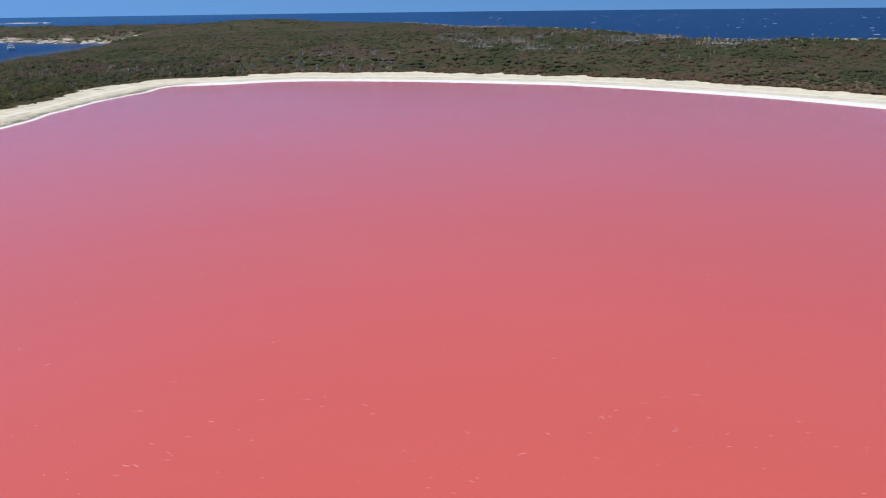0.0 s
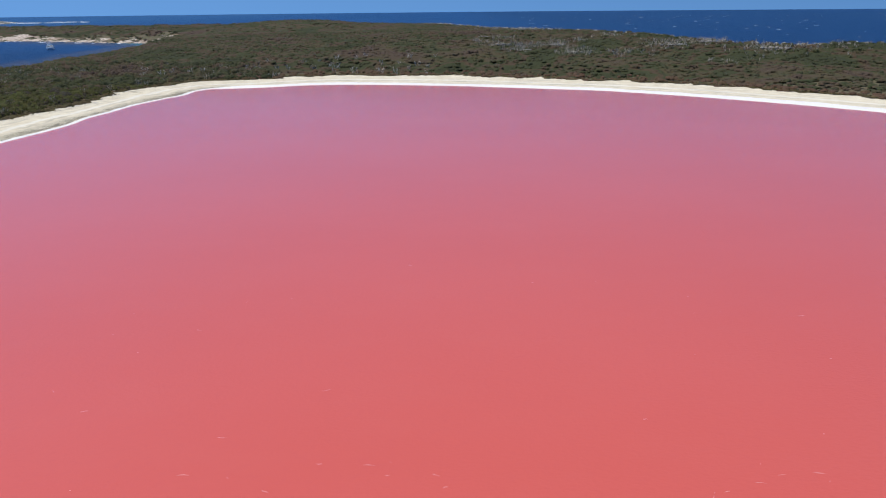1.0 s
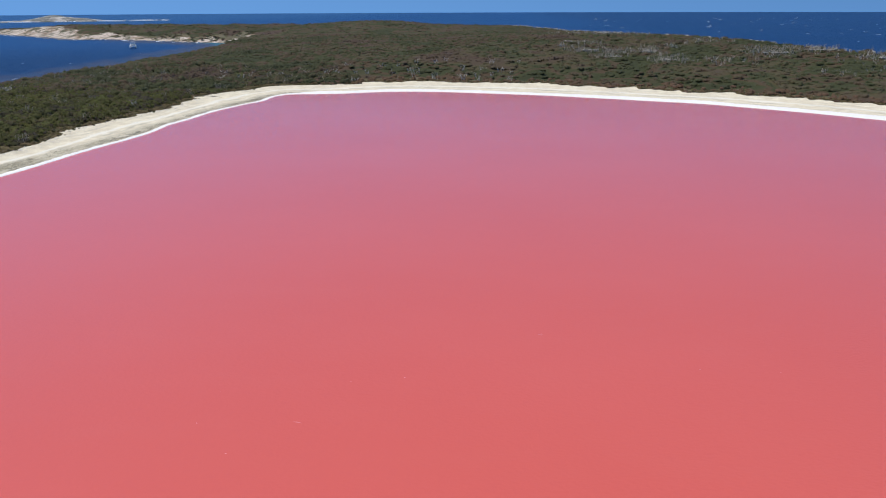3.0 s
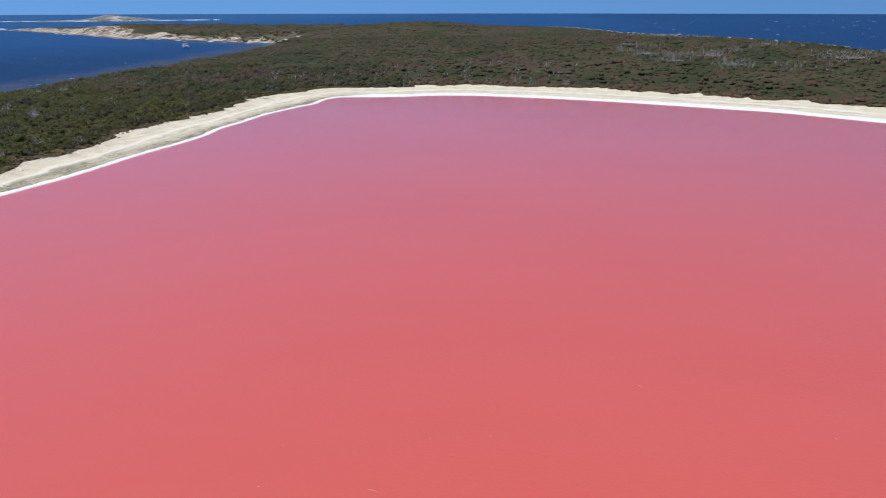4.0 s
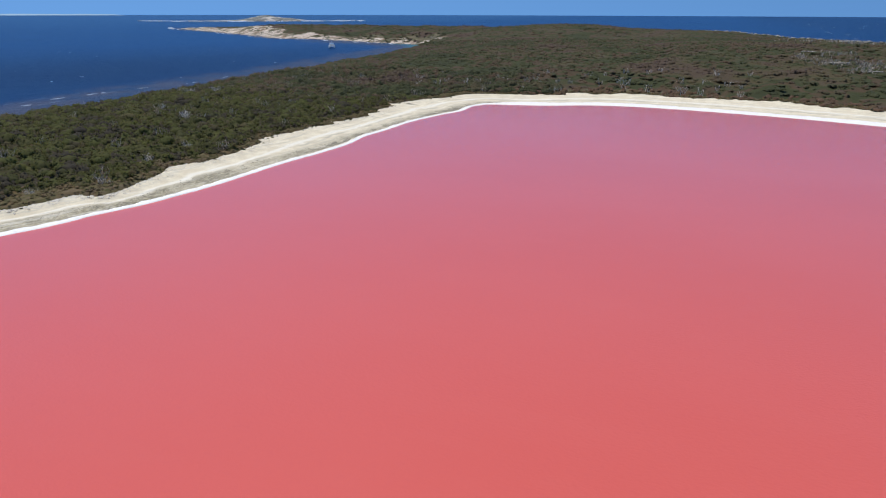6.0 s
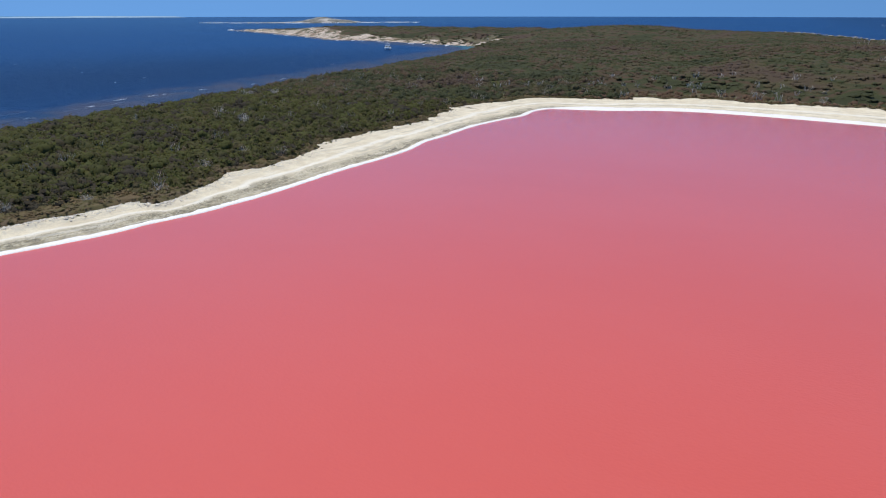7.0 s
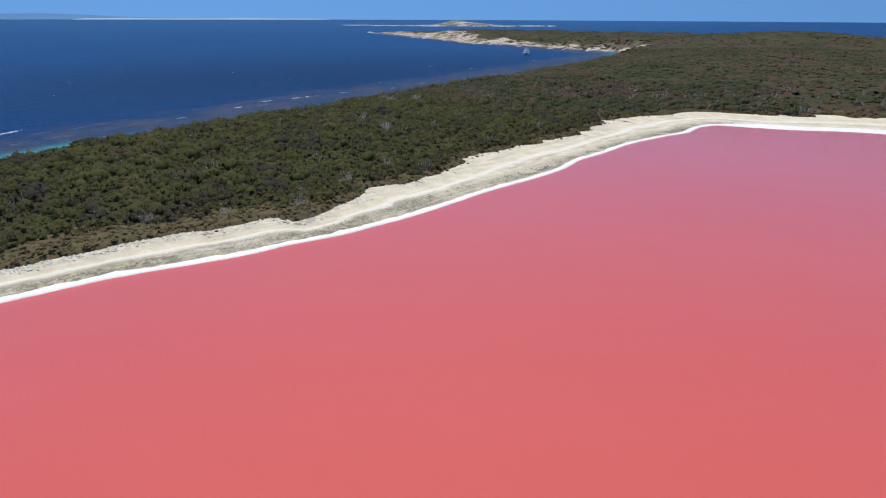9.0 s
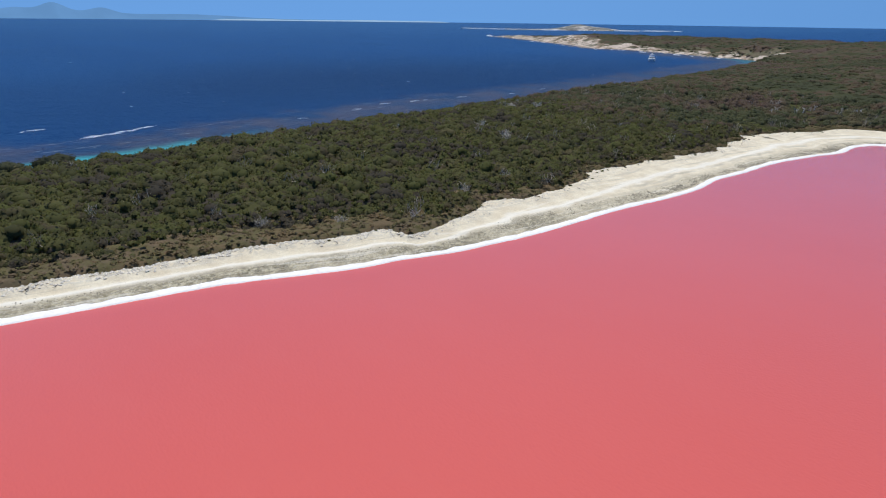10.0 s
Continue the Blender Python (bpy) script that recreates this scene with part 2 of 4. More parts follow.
LEAF_DARK = leaf_material("dark_tree_leaves", [(0.0, (0.066, 0.072, 0.041)), (1.0, (0.090, 0.098, 0.053))], (0.132, 0.132, 0.072), (0.048, 0.053, 0.031))
HEATH = leaf_material("heath_tufts", [(0.0, (0.183, 0.139, 0.073)), (0.3, (0.241, 0.175, 0.098)), (0.55, (0.159, 0.153, 0.062)), (0.8, (0.203, 0.153, 0.098)), (1.0, (0.309, 0.226, 0.135))], (0.385, 0.287, 0.172), (0.125, 0.096, 0.054), 0.2, 0.5)
UNDER_HEATH = leaf_material("heath_cover", [(0.0, (0.183, 0.139, 0.073)), (0.3, (0.241, 0.175, 0.098)), (0.55, (0.159, 0.153, 0.062)), (0.8, (0.203, 0.153, 0.098)), (1.0, (0.309, 0.226, 0.135))], (0.385, 0.287, 0.172), (0.125, 0.096, 0.054), 0.2, 0.5, 1.6)
BARK = plain("grey_bark", (0.20, 0.17, 0.14), 0.9, 0.2, grain=0.12)
DEADWOOD = plain("bleached_wood", (0.70, 0.64, 0.56), 0.85, 0.2, grain=0.1)
DRIFT = plain("dark_driftwood", (0.075, 0.062, 0.05), 0.85, 0.2, grain=0.1)
DEADBRUSH = plain("grey_dead_brush", (0.62, 0.53, 0.42), 0.9, 0.15, grain=0.1)
SHELL = plain("cream_shells", (0.80, 0.73, 0.61), 0.85, 0.2, grain=0.08, scale=1.5)
FOAM = plain("sea_foam", (0.86, 0.88, 0.90), 0.7, 0.3, grain=0.03)
SPRAY = plain("thin_foam", (0.26, 0.33, 0.42), 0.7, 0.3, grain=0.05)
FLECK = plain("brine_foam", (0.80, 0.34, 0.31), 0.7, 0.3, grain=0.03)
LIME = plain("weathered_limestone", (0.44, 0.40, 0.34), 0.9, 0.2, grain=0.14, scale=0.6)
GRANITE = plain("pale_granite", (0.60, 0.51, 0.41), 0.85, 0.25, grain=0.24, scale=0.5)
PEBBLE = plain("grey_shell_rubble", (0.40, 0.355, 0.26), 0.9, 0.2, grain=0.16, scale=1.5)
HULL = plain("white_gelcoat", (0.95, 0.93, 0.89), 0.25, 0.5, grain=0.02)
TINTED = plain("tinted_window", (0.012, 0.016, 0.02), 0.08, 0.5, grain=0.02)
STEEL = plain("stainless_rail", (0.6, 0.6, 0.6), 0.3, 0.5, 1.0)
ANTIFOUL = plain("dark_blue_bottom_paint", (0.02, 0.04, 0.09), 0.5, 0.4)
def island_material():
    n = Nodes("island_granite")
    patch = n.noise(0.02, 5.0, 0.7, n.pos(1, 1, 4))
    c = n.mix(n.span(patch, 0.44, 0.56), (0.50, 0.46, 0.41), (0.12, 0.125, 0.11))
    c = n.mix(n.math("MULTIPLY", n.span(n.noise(0.09, 4.0, 0.7), 0.45, 0.6), 0.5), c, (0.30, 0.27, 0.24))
    return n.done(c, 0.9, 0.2)


ISLAND = island_material()
# aerial haze over the mainland, put in as emitted blue and pale tones
HAZE = glow("distant_land_haze", (0.135, 0.30, 0.58), 1.0)
HAZE_SAND = glow("distant_beach_haze", (0.36, 0.53, 0.72), 1.0)


# ---- helpers for shapes ----
def lattice(ix, iy, seed):
    h = np.sin(ix * 127.1 + iy * 311.7 + seed * 74.7) * 43758.5453
    return h - np.floor(h)


def value_noise(x, y, seed=0.0):
    ix, iy = np.floor(x), np.floor(y)
    fx, fy = x - ix, y - iy
    fx, fy = fx * fx * (3 - 2 * fx), fy * fy * (3 - 2 * fy)
    a, b = lattice(ix, iy, seed), lattice(ix + 1, iy, seed)
    c, d = lattice(ix, iy + 1, seed), lattice(ix + 1, iy + 1, seed)
    return (a + (b - a) * fx) * (1 - fy) + (c + (d - c) * fx) * fy


def fbm(x, y, size, octaves=4, seed=0.0):
    total, amp, norm = 0.0, 1.0, 0.0
    for o in range(octaves):
        total = total + amp * value_noise(x / size, y / size, seed + o * 3.1)
        norm += amp
        amp *= 0.5
        size *= 0.5
    return total / norm - 0.5


def smooth(v):
    v = np.clip(v, 0, 1)
    return v * v * (3 - 2 * v)


def spline(points, step):
    """A closed smooth curve through rows of points, resampled about every step metres. The first two columns are x and y."""
    p = np.asarray(points, float)
    out = []
    for i in range(len(p)):
        a, b, c, d = p[i - 1], p[i], p[(i + 1) % len(p)], p[(i + 2) % len(p)]
        k = max(2, int(np.hypot(*(c - b)[:2]) / step))
        t = (np.arange(k) / k)[:, None]
        out.append(0.5 * (2 * b + (c - a) * t + (2 * a - 5 * b + 4 * c - d) * t**2 + (3 * b - a - 3 * c + d) * t**3))
    return np.concatenate(out)


def inside(x, y, poly):
    res = np.zeros(x.shape, bool)
    px, py = poly[:, 0], poly[:, 1]
    qx, qy = np.roll(px, -1), np.roll(py, -1)
    for a, b, c, d in zip(px, py, qx, qy):
        if b == d:
            continue
        hit = ((b > y) != (d > y)) & (x < (c - a) * (y - b) / (d - b) + a)
        res ^= hit
    return res


def nearest(x, y, poly):
    """Distance to a dense closed curve, and the index of its nearest sample."""
    best, idx = np.empty(len(x)), np.empty(len(x), int)
    for s in range(0, len(x), 4000):
        d = (x[s:s + 4000, None] - poly[None, :, 0]) ** 2 + (y[s:s + 4000, None] - poly[None, :, 1]) ** 2
        k = d.argmin(1)
        idx[s:s + 4000], best[s:s + 4000] = k, np.sqrt(d[np.arange(len(k)), k])
    return best, idx


def mesh_of(name, verts, tris, attrs=None, soft=False, normals=None):
    me = bpy.data.meshes.new(name)
    verts, tris = np.asarray(verts, np.float32), np.asarray(tris, np.int32)
    me.vertices.add(len(verts))
    me.vertices.foreach_set("co", verts.ravel())
    me.loops.add(tris.size)
    me.loops.foreach_set("vertex_index", tris.ravel())
    me.polygons.add(len(tris))
    me.polygons.foreach_set("loop_start", np.arange(0, tris.size, tris.shape[1], dtype=np.int32))
    me.polygons.foreach_set("use_smooth", np.full(len(tris), soft))
    me.update(calc_edges=True)
    for key, values in (attrs or {}).items():
        me.attributes.new(key, "FLOAT", "POINT").data.foreach_set("value", np.asarray(values, np.float32))
    if normals is not None:
        me.polygons.foreach_set("use_smooth", np.full(len(tris), True))
        me.normals_split_custom_set_from_vertices(normals.tolist())
    return me


def part(name, me, material, parent=None, label=""):
    """Links a mesh or a bmesh as one object, under a thing where a parent is given."""
    if isinstance(me, bmesh.types.BMesh):
        bm, me = me, bpy.data.meshes.new(name)
        bm.to_mesh(me)
        bm.free()
    if material and not me.materials:
        me.materials.append(material)
    ob = new(name, me)
    ob.parent = parent
    return tagged(ob, label)


def grid_tris(rows, cols, wrap=False):
    r, c = np.meshgrid(np.arange(rows - 1), np.arange(cols if wrap else cols - 1), indexing="ij")
    a = (r * cols + c).ravel()
    b = (r * cols + (c + 1) % cols).ravel()
    return np.stack([a, b, b + cols, a + cols], 1)


# ---- plan ----
# lake shore, seen part: x, y, width of the beach behind it
SHORE_NORTH = [
    (-174.1, 72.2, 10.0), (-168.6, 94.2, 10.2), (-163.5, 117.3, 10.0), (-161.3, 125.4, 10.7), (-157.3, 135.0, 12.8), (-153.9, 143.5, 12.7), (-152.4, 150.3, 13.0), (-151.4, 153.5, 11.5),
    (-150.6, 155.6, 7.5), (-148.9, 160.6, 9.0), (-148.0, 165.8, 11.0), (-147.4, 169.9, 12.8), (-146.0, 178.9, 15.3), (-145.7, 183.8, 18.0), (-145.4, 191.0, 17.0), (-145.3, 197.0, 15.0),
    (-144.7, 208.1, 16.5), (-143.8, 216.0, 19.0), (-142.4, 227.9, 23.5), (-142.0, 238.2, 23.8), (-143.3, 248.2, 22.0), (-143.6, 253.1, 20.0), (-143.3, 257.9, 17.0), (-142.6, 264.9, 19.0),
    (-142.4, 274.8, 18.5), (-142.3, 282.0, 18.0), (-140.8, 293.0, 20.0), (-139.2, 300.9, 22.5), (-137.2, 309.0, 28.0), (-134.3, 318.8, 27.0), (-134.7, 332.4, 25.0), (-133.1, 338.4, 21.0),
    (-129.5, 343.3, 24.0)]
SHORE_EAST = [
    (-116.8, 345.6, 25.4), (-104.4, 348.9, 27.3), (-91.0, 355.4, 29.6), (-74.9, 359.0, 31.9), (-55.2, 358.4, 33.0), (-35.2, 355.1, 33.5), (-10.3, 349.9, 34.4), (14.2, 341.8, 34.1),
    (38.5, 333.2, 30.0), (57.6, 326.1, 30.0), (78.9, 312.5, 32.9), (98.1, 298.7, 31.9), (116.2, 283.2, 29.9), (133.1, 267.2, 29.2), (146.6, 251.7, 29.0), (164.7, 224.9, 29.0)]
SHORE_REST = [(180, 185, 22), (182, 120, 18), (165, 40, 16), (120, -45, 15), (40, -110, 15), (-60, -140, 15), (-140, -110, 15), (-178, -40, 13), (-182, 20, 11)]
SHORE = spline(SHORE_NORTH + SHORE_EAST + SHORE_REST, 1.0)
# sea coast: x, y
COAST_STRIP = [(-274, -60), (-262, 50), (-262, 110), (-265, 150), (-271, 185), (-278, 215), (-283, 255), (-289, 305), (-293, 345), (-294, 400), (-297, 450),
               (-306, 515), (-314, 565), (-319, 610), (-325, 665), (-338, 735), (-360, 805)]
COAST_HEAD = [(-395, 830), (-440, 846), (-482, 868), (-522, 882), (-582, 908), (-640, 905), (-735, 985), (-826, 1045), (-955, 1130), (-1120, 1240),
              (-1090, 1290), (-900, 1290), (-700, 1240), (-480, 1190), (-250, 1090), (-70, 960)]
COAST_SOUTH = [(5, 820), (52, 665), (102, 555), (135, 497), (185, 448), (250, 432), (350, 390), (440, 250), (430, 0), (300, -220), (0, -360), (-220, -280)]
COAST = spline(COAST_STRIP + COAST_HEAD + COAST_SOUTH, 4.0)
COAST = COAST + np.stack([fbm(COAST[:, 0], COAST[:, 1], 40, 3, 5.0), fbm(COAST[:, 0], COAST[:, 1], 40, 3, 9.0)], 1) * 10

# the scrub line wanders in and out behind the beach
EDGE = 1.0 + 0.12 * fbm(SHORE[:, 0], SHORE[:, 1], 11, 4, 3.0) + (0.28 + 0.30 * smooth((SHORE[:, 1] - 230) / 80)) * fbm(SHORE[:, 0], SHORE[:, 1], 4.4, 3, 13.0)


def lay(x, y):
    """Distance outside the lake shore, beach width there, and distance inside the sea coast."""
    dl, k = nearest(x, y, SHORE)
    dl = np.where(inside(x, y, SHORE[::6]), -dl, dl)
    dc, _ = nearest(x, y, COAST)
    dc = np.where(inside(x, y, COAST), dc, -dc)
    return dl, SHORE[k, 2] * EDGE[k], dc


def rise(x, y):
    """How the land swells behind the beach."""
    r = 1.2 + (9.0 + 6.0 * smooth((x + 150) / 150)) * (1 - 0.2 * smooth((y - 560) / 200)) * smooth((y - 335 + 0.25 * np.maximum(x - 40, 0)) / 220) * smooth((x + 330) / 150)
    r = r + 15.0 * np.exp(-(((x + 260) / 170) ** 2) - ((y - 890) / 150) ** 2)
    r = r + 9.0 * smooth((y - 870) / 190) * smooth((-300 - x) / 80) * smooth((x + 1050) / 420)
    r = r + 2.5 * np.exp(-(((x + 760) / 120) ** 2) - ((y - 1080) / 60) ** 2)
    r = r + 6.0 * fbm(x, y, 26, 4, 61.0) * smooth((-340 - x) / 60) * smooth((y - 800) / 50)
    return r + 2.2 * fbm(x, y, 60, 4, 2.0) + 1.6 * np.exp(-(((x + 225) / 30) ** 2)) * (y < 420)


def heights(x, y):
    dl, w, dc = lay(x, y)
    z = 1.5 * smooth(dl / w) - 1.0 * (1 - smooth((dl - w) / 1.5)) + rise(x, y) * smooth((dl - w) / 45) + 0.25 * fbm(x, y, 7, 3, 4.0)
    z = np.where(dl < 0, -0.9, z)
    cliff = np.where((x > -60) & (y > 380), 5.0, 22.0 + 28.0 * smooth((-350 - x) / 60) * smooth((y - 790) / 40))
    z = -1.6 + (z + 1.6) * smooth((dc + 3) / cliff)
    return z, dl, w, dc


# ---- ground, lake, beach, salt, sea ----
def steps(*runs):
    out = [runs[0][0]]
    for a, b, h in runs:
        out += list(np.linspace(a, b, max(2, int(round((b - a) / h)) + 1))[1:])
    return np.array(out)


gx = steps((-1160, -540, 6), (-540, -310, 5), (-310, -130, 2.6), (-130, 190, 5), (190, 470, 14))
gy = steps((-400, 60, 20), (60, 400, 2.8), (400, 620, 5), (620, 800, 9), (800, 1300, 5), (1300, 1340, 20))
X, Y = [v.ravel() for v in np.meshgrid(gx, gy)]
Z, DL, BW, DC = heights(X, Y)
bare = smooth((-330 - X) / 40) * smooth((Y - 780) / 40) * (1 - smooth((DC - 3 - 15 * smooth((-375 - X) / 40) - 34 * smooth((-500 - X) / 200)) / 16))
bare = np.maximum(bare, 1.6 * np.exp(-(((X + 329) / 8) ** 2) - ((Y - 776) / 15) ** 2))
bare = np.maximum(bare, 0.75 * (1 - smooth(DC / 7)))
keep = (DC > -40)
ids = -np.ones(len(X), int)
quads = grid_tris(len(gy), len(gx))
quads = quads[keep[quads].all(1) & ~(DL[quads] < -12).all(1)]
used = np.unique(quads)
ids[used] = np.arange(len(used))
ground = part("ground", mesh_of("ground", np.stack([X, Y, Z], 1)[used], ids[quads], {"bare": bare[used]}, True), GROUND)
tagged(ground, "brown sandy island ground under dense coastal scrub", "ground", kind="structure")

# lake sheet: rings from the shore inwards
rings = np.array([0, 1.0, 2.5, 5, 9, 16, 30, 60])
mid = np.array([0.0, 130.0])
sh = SHORE[::2, :2]
toward = mid - sh
toward = toward / np.linalg.norm(toward, axis=1)[:, None]
start = sh - toward * 0.8
V = [np.c_[start + toward * d, np.zeros(len(sh))] for d in rings]
V.append(np.c_[start * 0.4 + mid * 0.6, np.zeros(len(sh))])
lv = np.concatenate(V)
lq = grid_tris(len(V), len(sh), True)
sd = np.concatenate([np.full(len(sh), d) for d in rings] + [np.full(len(sh), 90.0)])
last = len(lv) - len(sh)
bm_v = np.vstack([lv, [[mid[0], mid[1], 0]]])
cap = np.array([[last + i, last + (i + 1) % len(sh), len(lv), len(lv)] for i in range(len(sh))])
tri = np.concatenate([lq[:, [0, 1, 2]], lq[:, [0, 2, 3]], cap[:, :3]])
lake = part("lake_water", mesh_of("lake_water", bm_v, tri, {"shore": np.r_[sd, 90.0]}), LAKE)
tagged(lake, "opaque coral-pink salt lake water, calm and lightly rippled", "lake", kind="structure")


def outward(curve):
    t = np.roll(curve[:, :2], -2, 0) - np.roll(curve[:, :2], 2, 0)
    t = t / np.linalg.norm(t, axis=1)[:, None]
    nrm = np.stack([-t[:, 1], t[:, 0]], 1)
    for _ in range(10):
        nrm = (np.roll(nrm, 1, 0) + nrm + np.roll(nrm, -1, 0)) / 3
    return nrm / np.linalg.norm(nrm, axis=1)[:, None]


OUT = outward(SHORE)
FAR = smooth((SHORE[:, 0] + 137) / 22) * (SHORE[:, 1] > 150)
cols = np.r_[np.linspace(-0.06, 0.6, 22), np.linspace(0.63, 1.0, 14), 1.06, 1.12]
bx, bz, bb, bs, bf, br = [], [], [], [], [], []
for c in cols:
    d = c * SHORE[:, 2] * (1 + (EDGE - 1) * smooth((c - 0.5) / 0.5))
    p = SHORE[:, :2] + OUT * d[:, None]
    z = 0.02 + 0.75 * smooth(c / 0.5) + 0.16 * np.exp(-(((c - 0.52) / 0.05) ** 2)) + 0.75 * smooth((c - 0.6) / 0.4)
    z = z + 0.22 * fbm(p[:, 0], p[:, 1], 2.4, 3, 6.0) * (c > 0.02) * (c < 1.0) - 0.8 * max(0, c - 1.0) / 0.12 * 0.9 - 0.25 * (c < 0)
    bx.append(p)
    bz.append(z)
    bb.append(np.full(len(p), c))
    bs.append(d)
    bf.append(np.clip(FAR + 0.55 * smooth((SHORE[:, 1] - 175) / 60), 0, 1))
    br.append(np.arange(len(p)) * 1.0)
bv = np.c_[np.concatenate(bx), np.concatenate(bz)]
beach = part("beach", mesh_of("beach", bv, grid_tris(len(cols), len(SHORE), True), {"band": np.concatenate(bb), "sd": np.concatenate(bs), "far": np.concatenate(bf), "run": np.concatenate(br)}, True), BEACH)
tagged(beach, "cream sand beach with grey shell rubble bands round the lake", "beach", kind="structure")

salt_w = (1.65 + 6.3 * FAR) * (1 + 0.5 * fbm(SHORE[:, 0], SHORE[:, 1], 14, 4, 8.0)) + 1.1 * fbm(SHORE[:, 0], SHORE[:, 1], 2.1, 3, 1.0)
wet = 0.5 * fbm(SHORE[:, 0], SHORE[:, 1], 3.0, 3, 12.0)
scols = np.linspace(0, 1, 9)
sv = []
for c in scols:
    d = -0.35 + wet * (1 - c) + c * (salt_w + 0.35)
    p = SHORE[:, :2] + OUT * d[:, None]
    under = 0.02 + 0.75 * smooth(np.maximum(d, 0) / SHORE[:, 2] / 0.5)
    lift = 0.17 * (1 - (2 * c - 1) ** 4) + 0.10 * fbm(p[:, 0], p[:, 1], 1.3, 2, 7.0)
    sv.append(np.c_[p, np.where(c in (0.0, 1.0), under - 0.12, under + lift)])
salt = part("salt_crust", mesh_of("salt_crust", np.concatenate(sv), grid_tris(len(scols), len(SHORE), True), None, True), SALT)
tagged(salt, "bright white salt crust along the pink waterline", "salt crust", kind="structure")

# sea: one round sheet to the horizon
CENTRE = np.array([-180.0, 250.0])
radii = np.r_[0, np.arange(40, 330, 5.0), 330 * 1.045 ** np.arange(1, 61)]
radii = np.r_[radii[radii < 4600], 4880]
ang = np.linspace(0, 2 * np.pi, 540, endpoint=False)
rr, aa = np.meshgrid(radii, ang, indexing="ij")
sx, sy = (CENTRE[0] + rr * np.cos(aa)).ravel(), (CENTRE[1] + rr * np.sin(aa)).ravel()
sdist, _ = nearest(sx, sy, COAST[::2])
sdist = np.where(inside(sx, sy, COAST[::2]), -sdist, sdist)
strand = smooth((215 - sy) / 60) * smooth((-sx - 60) / 60) + 0.3 * smooth((sy - 740) / 40) * smooth((sx + 430) / 60)
exposed = smooth((-sx - 60) / 60) * smooth((900 - sy) / 60)
sdist = np.where(sdist > 0, sdist + (1 - exposed) * 60, 0)
deep = 0.5 * smooth((sx + 50) / 300) + 0.9 * np.exp(-(((sx + 420) / 190) ** 2) - ((sy - 400) / 260) ** 2)
# weight of the painted haze, growing with distance towards the west
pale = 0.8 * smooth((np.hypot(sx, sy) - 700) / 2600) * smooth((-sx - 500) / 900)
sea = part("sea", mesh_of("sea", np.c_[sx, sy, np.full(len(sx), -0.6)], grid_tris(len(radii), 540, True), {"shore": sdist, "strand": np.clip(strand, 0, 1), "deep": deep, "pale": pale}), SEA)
tagged(sea, "deep blue open sea with turquoise shallows at the strand", "sea", kind="structure")


# ---- scrub ----
ICO = bmesh.new()
bmesh.ops.create_icosphere(ICO, subdivisions=1, radius=1.0)
ICO_V = np.array([v.co[:] for v in ICO.verts])
ICO_F = np.array([[v.index for v in f.verts] for f in ICO.faces])
ICO.free()
OCT_V = np.array([(1, 0, 0), (-1, 0, 0), (0, 1, 0), (0, -1, 0), (0, 0, 1), (0, 0, -1)], float)
OCT_F = np.array([(0, 2, 4), (2, 1, 4), (1, 3, 4), (3, 0, 4), (2, 0, 5), (1, 2, 5), (3, 1, 5), (0, 3, 5)])


def crown_shape(rng, lobes, leaves, leaf, fine=True, flat=1.0, up=0.3, ragged=0.45, proud=1.16, level=0.0):
    """A domed crown one metre in radius: dark lobes clothed in many leaf clumps."""
    vs, fs, ns, count = [], [], [], 0
    cen = np.c_[rng.uniform(-0.46, 0.46, (lobes, 2)), rng.uniform(0.30, 0.70, lobes)]
    cen[:, 2] -= 0.45 * np.hypot(cen[:, 0], cen[:, 1])
    rad = rng.uniform(0.42, 0.66, lobes)
    bv_, bf_ = (ICO_V, ICO_F) if fine else (OCT_V, OCT_F)
    for c, r in zip(cen, rad):
        vs.append(c + bv_ * r * np.array([0.86, 0.86, 0.8]) * rng.uniform(0.85, 1.1, (len(bv_), 1)))
        fs.append(bf_ + count)
        ns.append(bv_ / np.linalg.norm(bv_, axis=1)[:, None] + np.array([0, 0, 0.25]))
        count += len(bv_)
    which = rng.integers(0, lobes, leaves)
    d = rng.normal(size=(leaves, 3))
    d[:, 2] = np.abs(d[:, 2]) * 1.1 - 0.35
    d /= np.linalg.norm(d, axis=1)[:, None]
    p = cen[which] + d * (rad[which] * rng.uniform(0.82, proud, leaves))[:, None]
    n = d + rng.normal(size=(leaves, 3)) * ragged + np.array([0, 0, level])
    n /= np.linalg.norm(n, axis=1)[:, None]
    t = np.cross(n, rng.normal(size=(leaves, 3)))
    t /= np.linalg.norm(t, axis=1)[:, None]
    b = np.cross(n, t)
    s = leaf * rng.uniform(0.55, 1.35, (leaves, 1))
    q = np.stack([p - t * s, p - b * s * 0.7 - n * s * 0.25, p + t * s, p + b * s * 0.7 - n * s * 0.25], 1).reshape(-1, 3)
    k = np.arange(leaves)[:, None] * 4 + count
    vs.append(q)
    ns.append(np.repeat(d * 0.9 + n * 0.45 + (cen[which] - np.array([0, 0, 0.45])) * 0.5, 4, axis=0))
    fs += [k + np.array([[0, 1, 2]]), k + np.array([[0, 2, 3]])]
    v = np.concatenate(vs)
    v[:, 2] *= flat
    nn = np.concatenate(ns) + np.array([0, 0, up])
    return v, np.concatenate(fs), nn / np.linalg.norm(nn, axis=1)[:, None]


